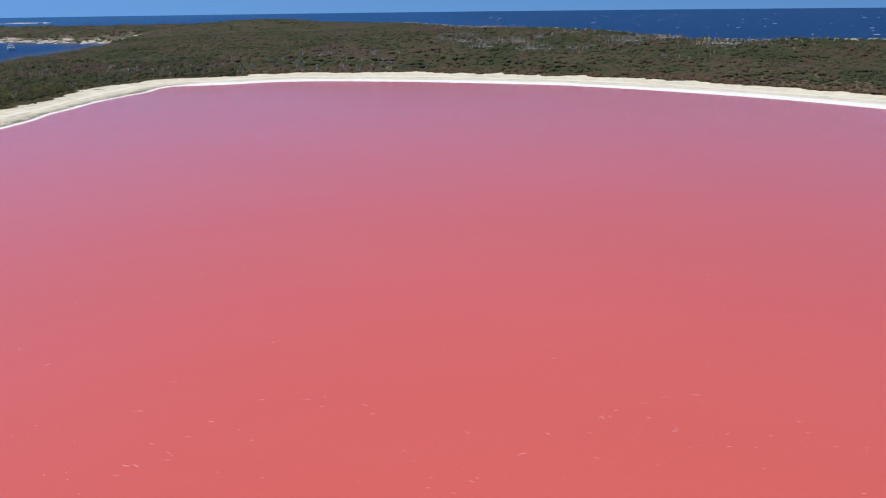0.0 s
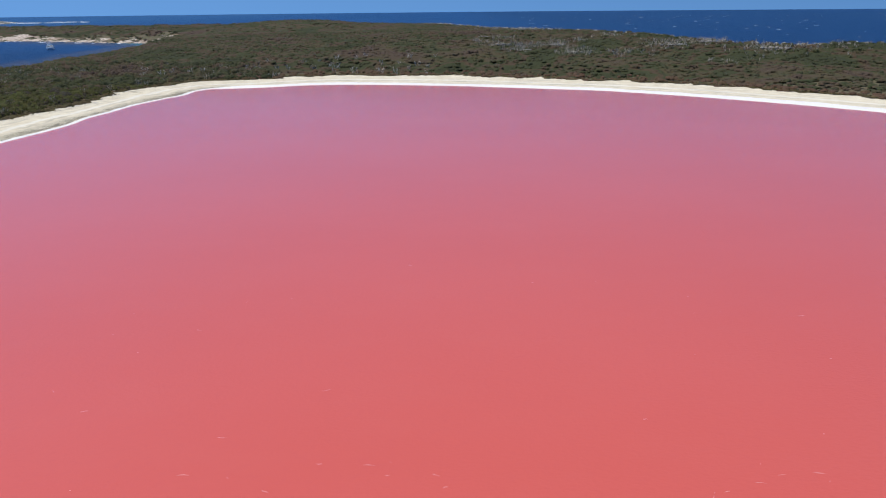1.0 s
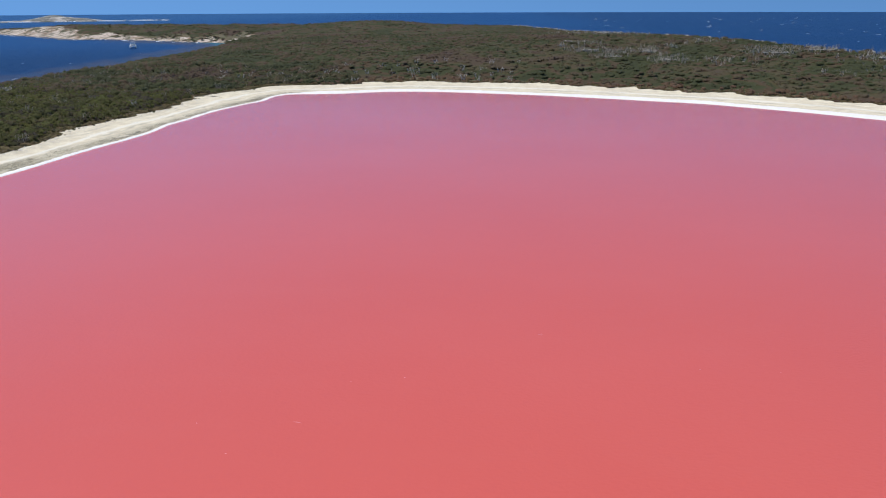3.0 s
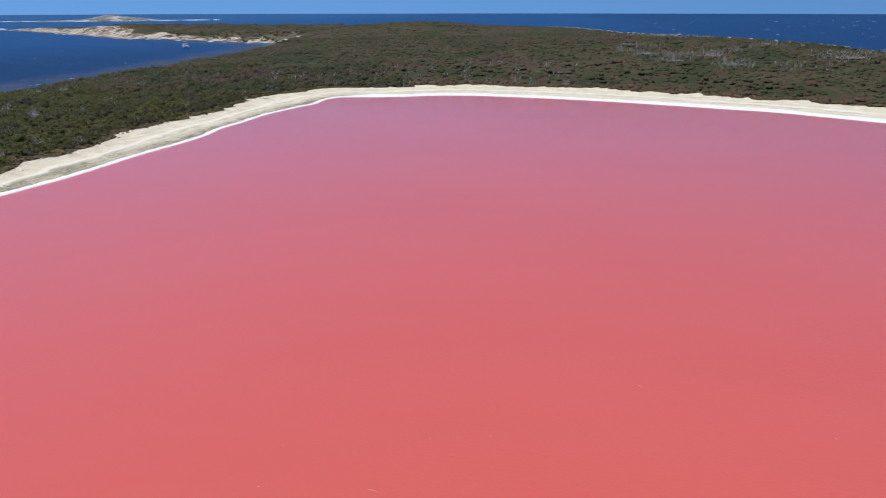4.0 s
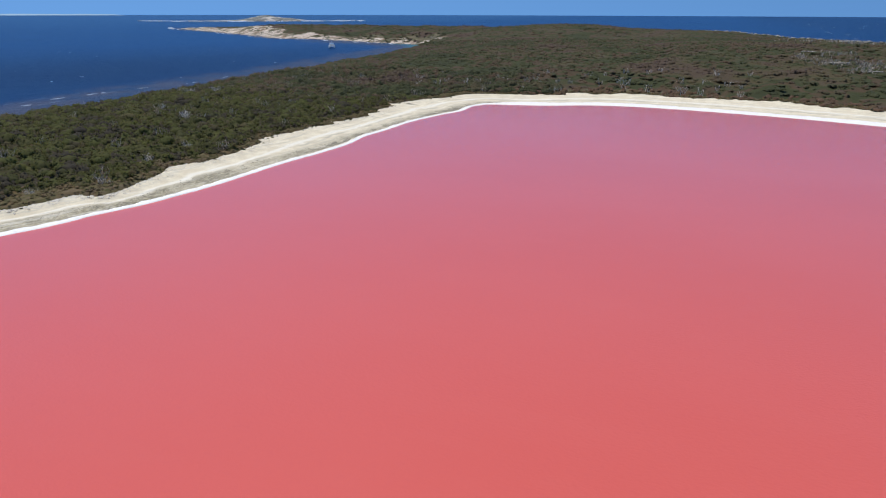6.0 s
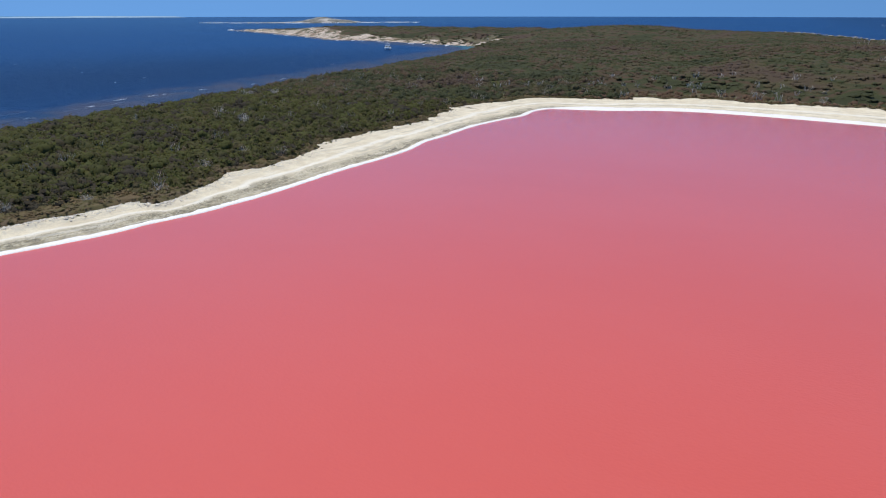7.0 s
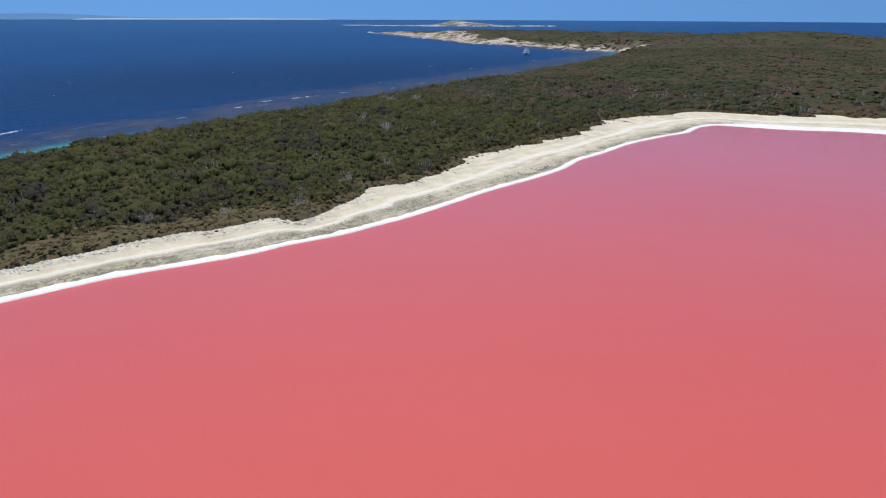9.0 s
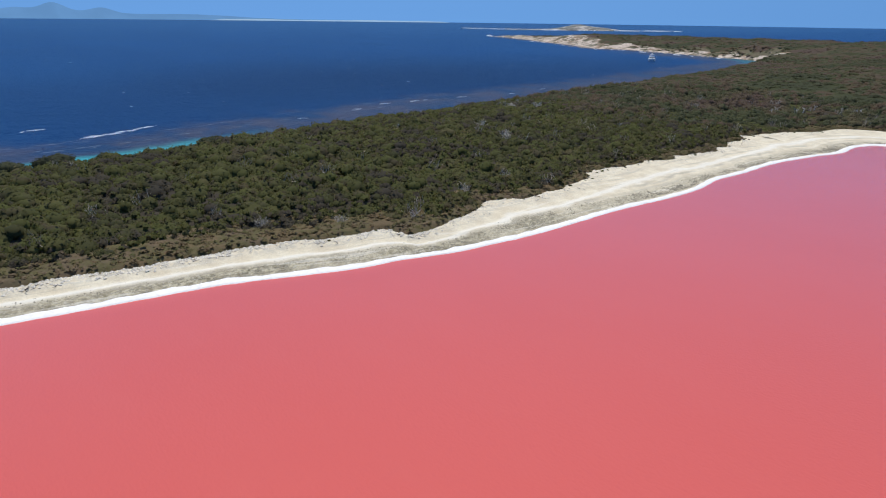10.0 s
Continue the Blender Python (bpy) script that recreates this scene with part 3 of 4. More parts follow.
def stems_shape(rng, count, height, spread, thick, twigs=0, crook=0.12):
    """Tapered crooked stems rising from one foot, with side twigs."""
    vs, fs, base = [], [], 0

    def limb(a, b, r0, r1):
        nonlocal base
        a, b = np.array(a), np.array(b)
        pts = [a + (b - a) * k + rng.normal(size=3) * crook * np.linalg.norm(b - a) * (0 < k < 1) for k in (0, 0.35, 0.7, 1)]
        for p, r in zip(pts, np.linspace(r0, r1, 4)):
            for j in range(5):
                an = j * 2 * np.pi / 5
                vs.append((p[0] + r * np.cos(an), p[1] + r * np.sin(an), p[2] + 0.3 * r * np.cos(2 * an)))
        for i in range(3):
            for j in range(5):
                q = base + i * 5 + j, base + i * 5 + (j + 1) % 5
                fs.append((q[0], q[1], q[1] + 5))
                fs.append((q[0], q[1] + 5, q[0] + 5))
        base += 20
        return pts

    for i in range(count):
        an = rng.uniform(0, 2 * np.pi)
        tip = np.array([np.cos(an) * spread * rng.uniform(0.4, 1), np.sin(an) * spread * rng.uniform(0.4, 1), height * rng.uniform(0.7, 1.05)])
        pts = limb((np.cos(an) * 0.1, np.sin(an) * 0.1, -0.3), tip, thick * rng.uniform(0.7, 1.1), thick * 0.35)
        for _ in range(twigs):
            s = pts[rng.integers(1, 3)]
            e = s + np.array([*rng.normal(size=2) * spread * 0.45, rng.uniform(0.15, 0.5) * height])
            limb(s, e, thick * 0.4, thick * 0.12)
    return np.array(vs), np.array(fs)


def scatter(shapes, xs, ys, zs, size, tall, rng, tint):
    """Copies of ready shapes, turned and scaled, in one mesh's arrays."""
    V, F, T, N, count = [], [], [], [], 0
    kind = rng.integers(0, len(shapes), len(xs))
    turn = rng.uniform(0, 2 * np.pi, len(xs))
    for k, (sv_, sf_, *sn_) in enumerate(shapes):
        w = np.nonzero(kind == k)[0]
        if not len(w):
            continue
        c, s = np.cos(turn[w])[:, None], np.sin(turn[w])[:, None]
        x = (sv_[None, :, 0] * c - sv_[None, :, 1] * s) * size[w][:, None] + xs[w][:, None]
        y = (sv_[None, :, 0] * s + sv_[None, :, 1] * c) * size[w][:, None] + ys[w][:, None]
        z = sv_[None, :, 2] * tall[w][:, None] + zs[w][:, None]
        V.append(np.stack([x, y, z], 2).reshape(-1, 3))
        F.append((sf_[None] + (np.arange(len(w)) * len(sv_))[:, None, None] + count).reshape(-1, 3))
        if sn_:
            q = sn_[0]
            N.append(np.stack([q[None, :, 0] * c - q[None, :, 1] * s, q[None, :, 0] * s + q[None, :, 1] * c, q[None, :, 2] + 0 * c], 2).reshape(-1, 3))
        T.append(np.repeat(tint[w], len(sv_)))
        count += len(w) * len(sv_)
    return np.concatenate(V), np.concatenate(F), {"tint": np.concatenate(T)}, (np.concatenate(N) if N else None)


def sow(x0, x1, y0, y1, gap, rng, jitter=0.42):
    a, b = np.meshgrid(np.arange(x0, x1, gap), np.arange(y0, y1, gap))
    a[::2] += gap / 2
    a, b = a.ravel(), b.ravel()
    return a + rng.uniform(-jitter, jitter, len(a)) * gap, b + rng.uniform(-jitter, jitter, len(b)) * gap


rng = np.random.default_rng(7)
NEAR_CROWNS = [crown_shape(rng, rng.integers(5, 8), 76, 0.108, True, 1.0, 0.3, 0.42, 1.10) for _ in range(14)]
LOW_BUSHES = [crown_shape(rng, 1, 9, 0.30, False, 1.0, 1.0, 0.35, 1.05) for _ in range(8)]
MID_CROWNS = [crown_shape(rng, 3, 2, 0.2, True, 1.0, 1.0, 0.2, 1.0, 2.0) for _ in range(10)]
FAR_CROWNS = [crown_shape(rng, 2, 2, 0.2, True, 1.0, 1.2, 0.2, 1.0, 2.0) for _ in range(8)]

# low foliage that closes the gaps under the crowns
def understorey(name, xs, ys, high, strip, material, label):
    x, y = [v.ravel() for v in np.meshgrid(xs, ys)]
    x, y = x + 0.5 * fbm(x, y, 9, 2, 91.0) * 3, y + 0.5 * fbm(x, y, 9, 2, 95.0) * 3
    z, dl, w, dc = heights(x, y)
    gap = (np.where(y < 168, 9.0, 4.0) + 5 * fbm(x, y, 16, 3, 21.0)) if strip else 2.0 + 6 * fbm(x, y, 30, 3, 45.0)
    fill = smooth((dl - w - gap - 2) / (5 if strip else 16)) * smooth((dc - 4) / 5)
    fill = np.where((x < -330) & (y > 780), smooth((dc - 8 - 16 * smooth((-375 - x) / 40) - 24 * smooth((-520 - x) / 250) - 50 * fbm(x, y, 40, 3, 51.0)) / 20), fill)
    fill = np.where(np.hypot((x + 329) / 9, (y - 776) / 16) < 1, 0, fill)
    top = z - 0.25 + fill * high * (1 + (1.3 * fbm(x, y, 4.5, 4, 33.0) if strip else 0.7 * fbm(x, y, 13, 3, 33.0)))
    q = grid_tris(len(ys), len(xs))
    q = q[(fill[q] > 0.02).any(1)]
    used_ = np.unique(q)
    at = -np.ones(len(x), int)
    at[used_] = np.arange(len(used_))
    tint_ = np.clip(0.46 + 0.9 * fbm(x, y, 6, 3, 37.0), 0.28, 0.64)
    ob = part(name, mesh_of(name, np.stack([x, y, top], 1)[used_], at[q], {"tint": tint_[used_]}, True), material)
    tagged(ob, label, "undergrowth", kind="stuff")


understorey("strip_undergrowth", np.arange(-305, -125, 1.6), np.arange(80, 416, 1.6), 1.25, True, UNDER, "dense green undergrowth between the coastal shrubs")
understorey("inland_undergrowth", np.arange(-340, 300, 3.2), np.arange(330, 722, 3.2), 1.05, False, UNDER_DRY, "brown-green undergrowth between the inland shrubs")
understorey("hill_undergrowth", np.arange(-1000, 120, 5.0), np.arange(715, 1270, 5.0), 0.85, False, UNDER_DRY, "brown-green undergrowth over the far hill")

# bleached dead shrubs, each in a small clearing: x, y, height
DEAD = [(-178.8, 139.8, 2.2), (-165, 165.8, 2.0), (-172, 152.8, 1.8), (-203, 236, 3.0), (-221, 244, 3.2), (-206, 239, 2.8), (-173, 188, 2.2), (-176, 205, 2.2),
        (-245, 287, 3.4), (-239, 295, 3.4)]

# low heath cover between the beach and the shrubs
hx, hy = [v.ravel() for v in np.meshgrid(np.arange(-205, -118, 0.9), np.arange(84, 372, 0.9))]
hz, hdl, hw, hdc = heights(hx, hy)
hb = hdl - hw
cover = smooth((hb - 0.2 - 1.4 * fbm(hx, hy, 3.0, 3, 27.0)) / 1.2) * (hb < np.where(hy < 168, 9.0, 4.0) + 5 * fbm(hx, hy, 16, 3, 21.0) + 5)
top = hz - 0.12 + cover * 0.5 * (1 + 1.5 * fbm(hx, hy, 2.2, 3, 29.0))
q = grid_tris(len(np.arange(84, 372, 0.9)), len(np.arange(-205, -118, 0.9)))
q = q[(cover[q] > 0.02).any(1)]
used = np.unique(q)
at = -np.ones(len(hx), int)
at[used] = np.arange(len(used))
tint = np.clip(0.5 + 1.2 * fbm(hx, hy, 5, 3, 39.0), 0, 0.99)
heath_cover = part("heath_cover", mesh_of("heath_cover", np.stack([hx, hy, top], 1)[used], at[q], {"tint": tint[used]}, True), UNDER_HEATH)
tagged(heath_cover, "low brown and olive heath cover behind the beach", "heath", kind="stuff")

# the strip between lake and sea
px, py = sow(-330, -110, 78, 420, 2.95, rng)
pz, pdl, pw, pdc = heights(px, py)
edge_w = pw * 1.0
heath = np.where(py < 168, 9.0, 4.0) + 5 * fbm(px, py, 16, 3, 21.0)
back = pdl - edge_w
clump = fbm(px, py, 24, 3, 31.0)
ok = (back > heath) & (pdc > 5) & (clump + rng.uniform(-0.25, 0.25, len(px)) > -0.45) & ((px < -125) | (py < 400))
for x, y, h in DEAD:
    ok &= (np.hypot(px - x, py - y) > 0.6 + 0.5 * h) & (np.hypot(px - x - 1.8, py - y + 1.4) > 1.0 + 0.55 * h)
px, py, pz, back, pdc, clump = [v[ok] for v in (px, py, pz, back, pdc, clump)]
size = (1.45 + 2.3 * rng.uniform(0, 1, len(px)) ** 2.0) * (1 + 0.6 * clump)
size = np.where(back < 14, size * 0.92, size)
tall = (0.85 + 0.56 * size * rng.uniform(0.8, 1.2, len(px)) * (1 + 0.5 * clump)) * (0.7 + 0.3 * smooth((back - heath[ok]) / 9))
tint = rng.uniform(0, 1, len(px))
front = (py > 96) & (py < 345) & (px > -215) & (px < -130)
order = np.argsort(np.where(front, back + 0.03 * py, 1e9))[:290]
single = np.zeros(len(px), bool)
single[order] = front[order]
corner = py + 90 * fbm(px, py, 45, 3, 23.0) > 312
for name, pick, material, label in (("coastal_scrub", ~single & ~corner, LEAF, "dense olive-green scrub thicket between the lake and the sea"),
                                    ("corner_scrub", ~single & corner, LEAF_DRY, "brown-green scrub thicket behind the corner of the lake")):
    V, F, A, N = scatter(NEAR_CROWNS, px[pick], py[pick], pz[pick] + 0.15, size[pick], tall[pick], rng, tint[pick])
    tagged(part(name, mesh_of(name, V, F, A, False, N), material), label, "scrub", kind="stuff")

# low bushes that fill the hollows between the crowns
lx, ly = sow(-330, -120, 84, 330, 2.1, rng)
lz, ldl, lw, ldc = heights(lx, ly)
far_off = np.min([np.hypot(lx - x - 1.0, ly - y + 0.8) - 0.6 * h for x, y, h in DEAD], axis=0) > 1.0
ok = far_off & (ldl - lw > np.where(ly < 168, 8.0, 3.5) + 5 * fbm(lx, ly, 16, 3, 21.0)) & (ldc > 4)
lx, ly, lz = lx[ok], ly[ok], lz[ok]
low = rng.uniform(0.8, 1.5, len(lx))
V, F, A, N = scatter(LOW_BUSHES, lx, ly, lz + 0.7, low, low * 1.1, rng, rng.uniform(0, 1, len(lx)))
tagged(part("low_bushes", mesh_of("low_bushes", V, F, A, False, N), LEAF), "low olive and grey bushes filling the scrub thicket", "bushes", kind="stuff")

# the nearest shrubs, each a thing with its stems and crown
models = []
for k in range(10):
    base = tagged(new("shrub"), "rounded olive-green coastal shrub with a dense leafy dome", "shrub", "shrubs behind the lake beach")
    v, f = stems_shape(rng, 5, 0.7, 0.5, 0.05)
    part("stems", mesh_of("stems", v, f), BARK, base, "crooked grey stems")
    v, f, nrm = crown_shape(rng, rng.integers(6, 10), 280, 0.085, True, 1.0, 0.3, 0.42, 1.10)
    part("crown", mesh_of("crown", v, f, {"tint": np.full(len(v), 0.1 * k)}, False, nrm), LEAF, base)
    models.append(base)
for j, i in enumerate(np.nonzero(single)[0]):
    m = pose(px[i], py[i], pz[i] - 0.05 - 0.2 * tall[i], 0, 0, rng.uniform(0, 360)) @ Matrix.Diagonal((size[i], size[i], tall[i], 1))
    if j < len(models):
        models[j].matrix_basis = m
    else:
        ob = copy_thing(models[j % len(models)], Matrix.Identity(4))
        ob.matrix_basis = m

# far scrub on the rise behind the lake and along the coast
fx, fy = sow(-345, 300, 230, 720, 4.3, rng, 0.55)
fz, fdl, fw, fdc = heights(fx, fy)
grow = fbm(fx, fy, 40, 4, 41.0)
ok = (fdl - fw > 1.0) & (fdc > 5) & ((fx > -130) | (fy > 415)) & ((fx > 60) | (fy > 330)) & (grow + rng.uniform(-0.2, 0.2, len(fx)) > -0.45)
fx, fy, fz, grow, fb = fx[ok], fy[ok], fz[ok], grow[ok], (fdl - fw)[ok]
size = (1.7 + 2.6 * rng.uniform(0, 1, len(fx)) ** 2.0) * (1 + 0.4 * grow)
tall = (0.7 + 0.2 * size * rng.uniform(0.5, 1.5, len(fx))) * (0.65 + 0.35 * smooth(fb / 22))
brown = fb < 13 + 16 * fbm(fx, fy, 30, 3, 45.0)
tint = rng.uniform(0, 1, len(fx))
V, F, A, N = scatter(MID_CROWNS, fx[brown], fy[brown], fz[brown] + 0.0, size[brown] * 0.8, tall[brown] * 1.5, rng, tint[brown])
tagged(part("beachside_heath", mesh_of("beachside_heath", V, F, A, False, N), LEAF_BROWN), "low rusty-brown heath scrub behind the far beach", "heath", kind="stuff")
fx, fy, fz, size, tall, tint = [v[~brown] for v in (fx, fy, fz, size, tall, tint)]
V, F, A, N = scatter(MID_CROWNS, fx, fy, fz + 0.5 * smooth((fb[~brown] - 10) / 14), size, tall, rng, tint)
scrub2 = part("inland_scrub", mesh_of("inland_scrub", V, F, A, False, N), LEAF_DRY)
tagged(scrub2, "low dense brown-green scrub on the rise behind the lake", "scrub", kind="stuff")

hx, hy = sow(-1000, 120, 720, 1260, 7.2, rng, 0.55)
hz, hdl, hw, hdc = heights(hx, hy)
rocky = (hx < -330) & (hdc < 8 + 16 * smooth((-375 - hx) / 40) + 36 * smooth((-500 - hx) / 200) + 80 * fbm(hx, hy, 34, 3, 51.0))
ok = (hdc > 8) & ~rocky & (np.hypot((hx + 329) / 9, (hy - 776) / 16) > 1)
hx, hy, hz = hx[ok], hy[ok], hz[ok]
size = rng.uniform(2.4, 4.6, len(hx))
V, F, A, N = scatter(FAR_CROWNS, hx, hy, hz + 0.15, size, size * rng.uniform(0.24, 0.36, len(hx)), rng, rng.uniform(0, 1, len(hx)))
scrub3 = part("hill_scrub", mesh_of("hill_scrub", V, F, A, False, N), LEAF_DRY)
tagged(scrub3, "far green-brown scrub covering the hill and headland", "scrub", kind="stuff")

# heath tufts along the beach's upper edge
tx, ty = sow(-200, 190, 85, 420, 0.88, rng)
tz, tdl, tw, tdc = heights(tx, ty)
tb = tdl - tw
ok = (tb > -1.0 + 5.5 * fbm(tx, ty, 4.0, 3, 81.0)) & (tb < np.where((tx < -150) & (ty < 170), 14, 7)) & (rng.uniform(0, 1, len(tx)) < 0.85)
tx, ty, tz = tx[ok], ty[ok], tz[ok]
TUFTS = [crown_shape(rng, 1, 11, 0.36, False, 0.9, 2.0, 0.35, 1.06, 0.8) for _ in range(8)]
size = (0.42 + 0.75 * rng.uniform(0, 1, len(tx)) ** 2.6) * np.where(tx > -130, 1.25, 1.0)
V, F, A, N = scatter(TUFTS, tx, ty, tz + np.where(tx < -118, 0.36, 0.0), size, size * rng.uniform(0.4, 0.8, len(tx)), rng, rng.uniform(0, 1, len(tx)))
tufts = part("heath_tufts", mesh_of("heath_tufts", V, F, A, False, N), HEATH)
tagged(tufts, "low dry brown heath and grass along the beach edge", "heath", kind="stuff")


def ground_at(x, y):
    return float(heights(np.array([float(x)]), np.array([float(y)]))[0][0])


# bleached dead shrubs
def dead_shrub(x, y, h, r):
    base = tagged(new("dead_shrub"), "bleached grey dead shrub with bare branches", "dead shrub", "dead shrubs in the scrub")
    for _ in range(18):
        v, f = stems_shape(r, 1, h, h * 0.8, 0.042 * h / 2.4, 4)
        part("branch", mesh_of("branch", v, f), DEADWOOD, base)
    base.matrix_basis = pose(x, y, ground_at(x, y))


for x, y, h in DEAD:
    dead_shrub(x, y, h, rng)

# bare grey trunks standing in the far scrub
qx, qy = sow(-180, 190, 372, 640, 11.0, rng)
qz, qdl, qw, qdc = heights(qx, qy)
ok = (qdl - qw > 3) & (qdc > 5) & (qdl - qw < 42) & (qx < -20) & (rng.uniform(0, 1, len(qx)) < 0.75)
SNAGS = [stems_shape(rng, 7, 1.0, 0.6, 0.032, 1) for _ in range(6)]
n_ = int(ok.sum())
hgt = rng.uniform(2.6, 4.2, n_)
V, F, A, N = scatter(SNAGS, qx[ok], qy[ok], qz[ok], hgt, hgt, rng, np.zeros(n_))
snags = part("dead_stems", mesh_of("dead_stems", V, F, A), DEADWOOD)
tagged(snags, "pale dead stems standing among the far scrub", "dead stems", kind="stuff")

# thickets of dead brush on the clifftop, and dead twigs through the strip
TWIGS = [stems_shape(rng, 3, 1.0, 0.75, 0.055, 1) for _ in range(6)]
THIN = [stems_shape(rng, 9, 1.0, 0.6, 0.02, 1) for _ in range(6)]
cx, cy = [], []
for x, y, r, k in [(5, 485, 4, 16), (18, 469, 6, 30), (30, 448, 5, 24), (30, 636, 9, 20), (48, 611, 9, 22), (66, 586, 9, 22), (33, 466, 7, 44), (52, 466, 5, 36), (64, 432, 5, 26), (63, 446, 6, 22), (90, 428, 8, 26), (122, 452, 9, 60), (146, 456, 11, 70), (172, 424, 12, 75), (26, 498, 6, 18), (66, 480, 7, 24),
                   (40, 560, 9, 20), (20, 640, 12, 20), (205, 424, 14, 40), (96, 500, 7, 20), (136, 388, 6, 12)]:
    cx.append(x + rng.normal(size=k) * r)
    cy.append(y + rng.normal(size=k) * r * 0.85)
cx, cy = np.concatenate(cx), np.concatenate(cy)
cz, _, _, cdc = heights(cx, cy)
cx, cy, cz = cx[cdc > 2], cy[cdc > 2], cz[cdc > 2]
hgt = rng.uniform(2.2, 3.6, len(cx))
V, F, A, N = scatter(TWIGS, cx, cy, cz, hgt, hgt, rng, np.zeros(len(cx)))
tagged(part("dead_thicket", mesh_of("dead_thicket", V, F, A), DEADBRUSH), "grey dead brush thickets along the clifftop", "dead brush", kind="stuff")
pick = rng.uniform(0, 1, len(px)) < 0.032
hgt = rng.uniform(2.5, 3.7, int(pick.sum()))
V, F, A, N = scatter(THIN, px[pick] + 0.8, py[pick] - 0.8, pz[pick], hgt, hgt * 1.12, rng, np.zeros(int(pick.sum())))
tagged(part("dead_twigs", mesh_of("dead_twigs", V, F, A), DEADBRUSH), "grey dead twigs poking through the scrub strip", "dead twigs", kind="stuff")


# taller spreading trees on the sea side
def coast_tree(x, y, h, r, seed):
    g = np.random.default_rng(seed)
    tree = tagged(new("coastal_tree"), "dark spreading coastal tree with a broad flat-domed crown", "tree", "trees along the sea strand")
    v, f = stems_shape(g, 6, h * 0.75, r * 0.7, 0.17, 2)
    part("trunk", mesh_of("trunk", v, f), DEADBRUSH, tree, "pale grey forked trunk")
    v, f, nrm = crown_shape(g, 18, 1000, 0.062, True, 1.0, 0.3, 0.3, 1.04)
    part("crown", mesh_of("crown", v * np.array([r, r, h * 0.46]) + np.array([0, 0, h * 0.42]), f, {"tint": np.full(len(v), 0.02)}, False, nrm), LEAF_DARK, tree)
    tree.matrix_basis = pose(x, y, max(0.3, ground_at(x, y)))


for k, (x, y, h, r) in enumerate([(-256, 126, 6.0, 6.0), (-256, 138, 5.0, 3.4), (-258, 116, 5.4, 4.2), (-266, 172, 4.2, 4.6), (-254, 107, 5.5, 3.4), (-258, 152, 4.0, 3.4)]):
    coast_tree(x, y, h, r, 100 + k)


# ---- rocks ----
def boulder_shape(r, rough=0.25):
    bm = bmesh.new()
    bmesh.ops.create_icosphere(bm, subdivisions=2, radius=1.0)
    off = Vector(r.uniform(-50, 50, 3))
    for v in bm.verts:
        v.co *= 1 + rough * (noise.fractal(v.co * 1.4 + off, 1.0, 2.0, 3)) * 1.3
        v.co.z = max(v.co.z, -0.4)
    vs, fs = np.array([v.co[:] for v in bm.verts]), np.array([[v.index for v in f.verts] for f in bm.faces])
    bm.free()
    return vs, fs


BOULDERS = [boulder_shape(rng) for _ in range(8)]


def outcrop(x, y, wide, high):
    """A broken shelf of rock: many low blocks lying close together."""
    k = 22
    ox, oy = x + rng.uniform(-1, 1, k) * wide, y + rng.uniform(-1, 1, k) * wide * 0.4
    s = rng.uniform(0.4, 1.3, k) * wide / 8
    v, f, _, _ = scatter(BOULDERS, ox, oy, 0.25 * s + ground_at(x, y) + 1.3, s, s * rng.uniform(0.4, 1.0, k) * high / 2, rng, np.zeros(k))
    return v, f


V, F, count = [], [], 0
for x, y, wide, high in [(20, 467, 6, 1.4), (32, 446, 5, 1.4), (55, 463, 5, 1.4), (48, 611, 10, 2.0), (62, 434, 5, 1.3), (124, 446, 7, 1.6), (150, 449, 8, 1.4), (176, 420, 8, 1.6), (10, 505, 5, 1.2)]:
    v, f = outcrop(x, y, wide, high)
    V.append(v)
    F.append(f + count)
    count += len(v)
tagged(part("limestone_outcrops", mesh_of("limestone_outcrops", np.concatenate(V), np.concatenate(F)), LIME), "pale grey broken limestone shelves among the clifftop scrub", "rock outcrops", kind="stuff")

# cliff edge slabs along the far coast, and granite boulders round the bay
sel = COAST[(COAST[:, 0] > -60) & (COAST[:, 0] < 330) & (COAST[:, 1] > 370)]
kx, ky = np.repeat(sel[:, 0], 2) + rng.uniform(-5, 5, 2 * len(sel)), np.repeat(sel[:, 1], 2) - rng.uniform(4, 10, 2 * len(sel))
kz = heights(kx, ky)[0]
s = rng.uniform(0.5, 2.0, len(kx)) * rng.uniform(0.5, 1.3, len(kx))
V, F, A, N = scatter(BOULDERS, kx, ky, kz + 0.6, s, s * 0.5, rng, np.zeros(len(kx)))
tagged(part("clifftop_rocks", mesh_of("clifftop_rocks", V, F, A), LIME), "pale limestone rocks along the cliff edge", "rocks", kind="stuff")

sel = COAST[(COAST[:, 0] < -365) & (COAST[:, 1] > 805) & (COAST[:, 1] < 1250)]
kx, ky = np.repeat(sel[:, 0], 3) + rng.uniform(-14, 14, 3 * len(sel)), np.repeat(sel[:, 1], 3) + rng.uniform(-6, 12, 3 * len(sel))
kz = heights(kx, ky)[0]
s = rng.uniform(0.4, 1.3, len(kx)) * rng.uniform(0.4, 1.4, len(kx))
V, F, A, N = scatter(BOULDERS, kx, ky, np.maximum(kz, -0.5) - 0.1, s, s * 0.4, rng, np.zeros(len(kx)))
tagged(part("granite_boulders", mesh_of("granite_boulders", V, F, A), GRANITE), "pale granite boulders and slabs along the bay shore", "boulders", kind="stuff")

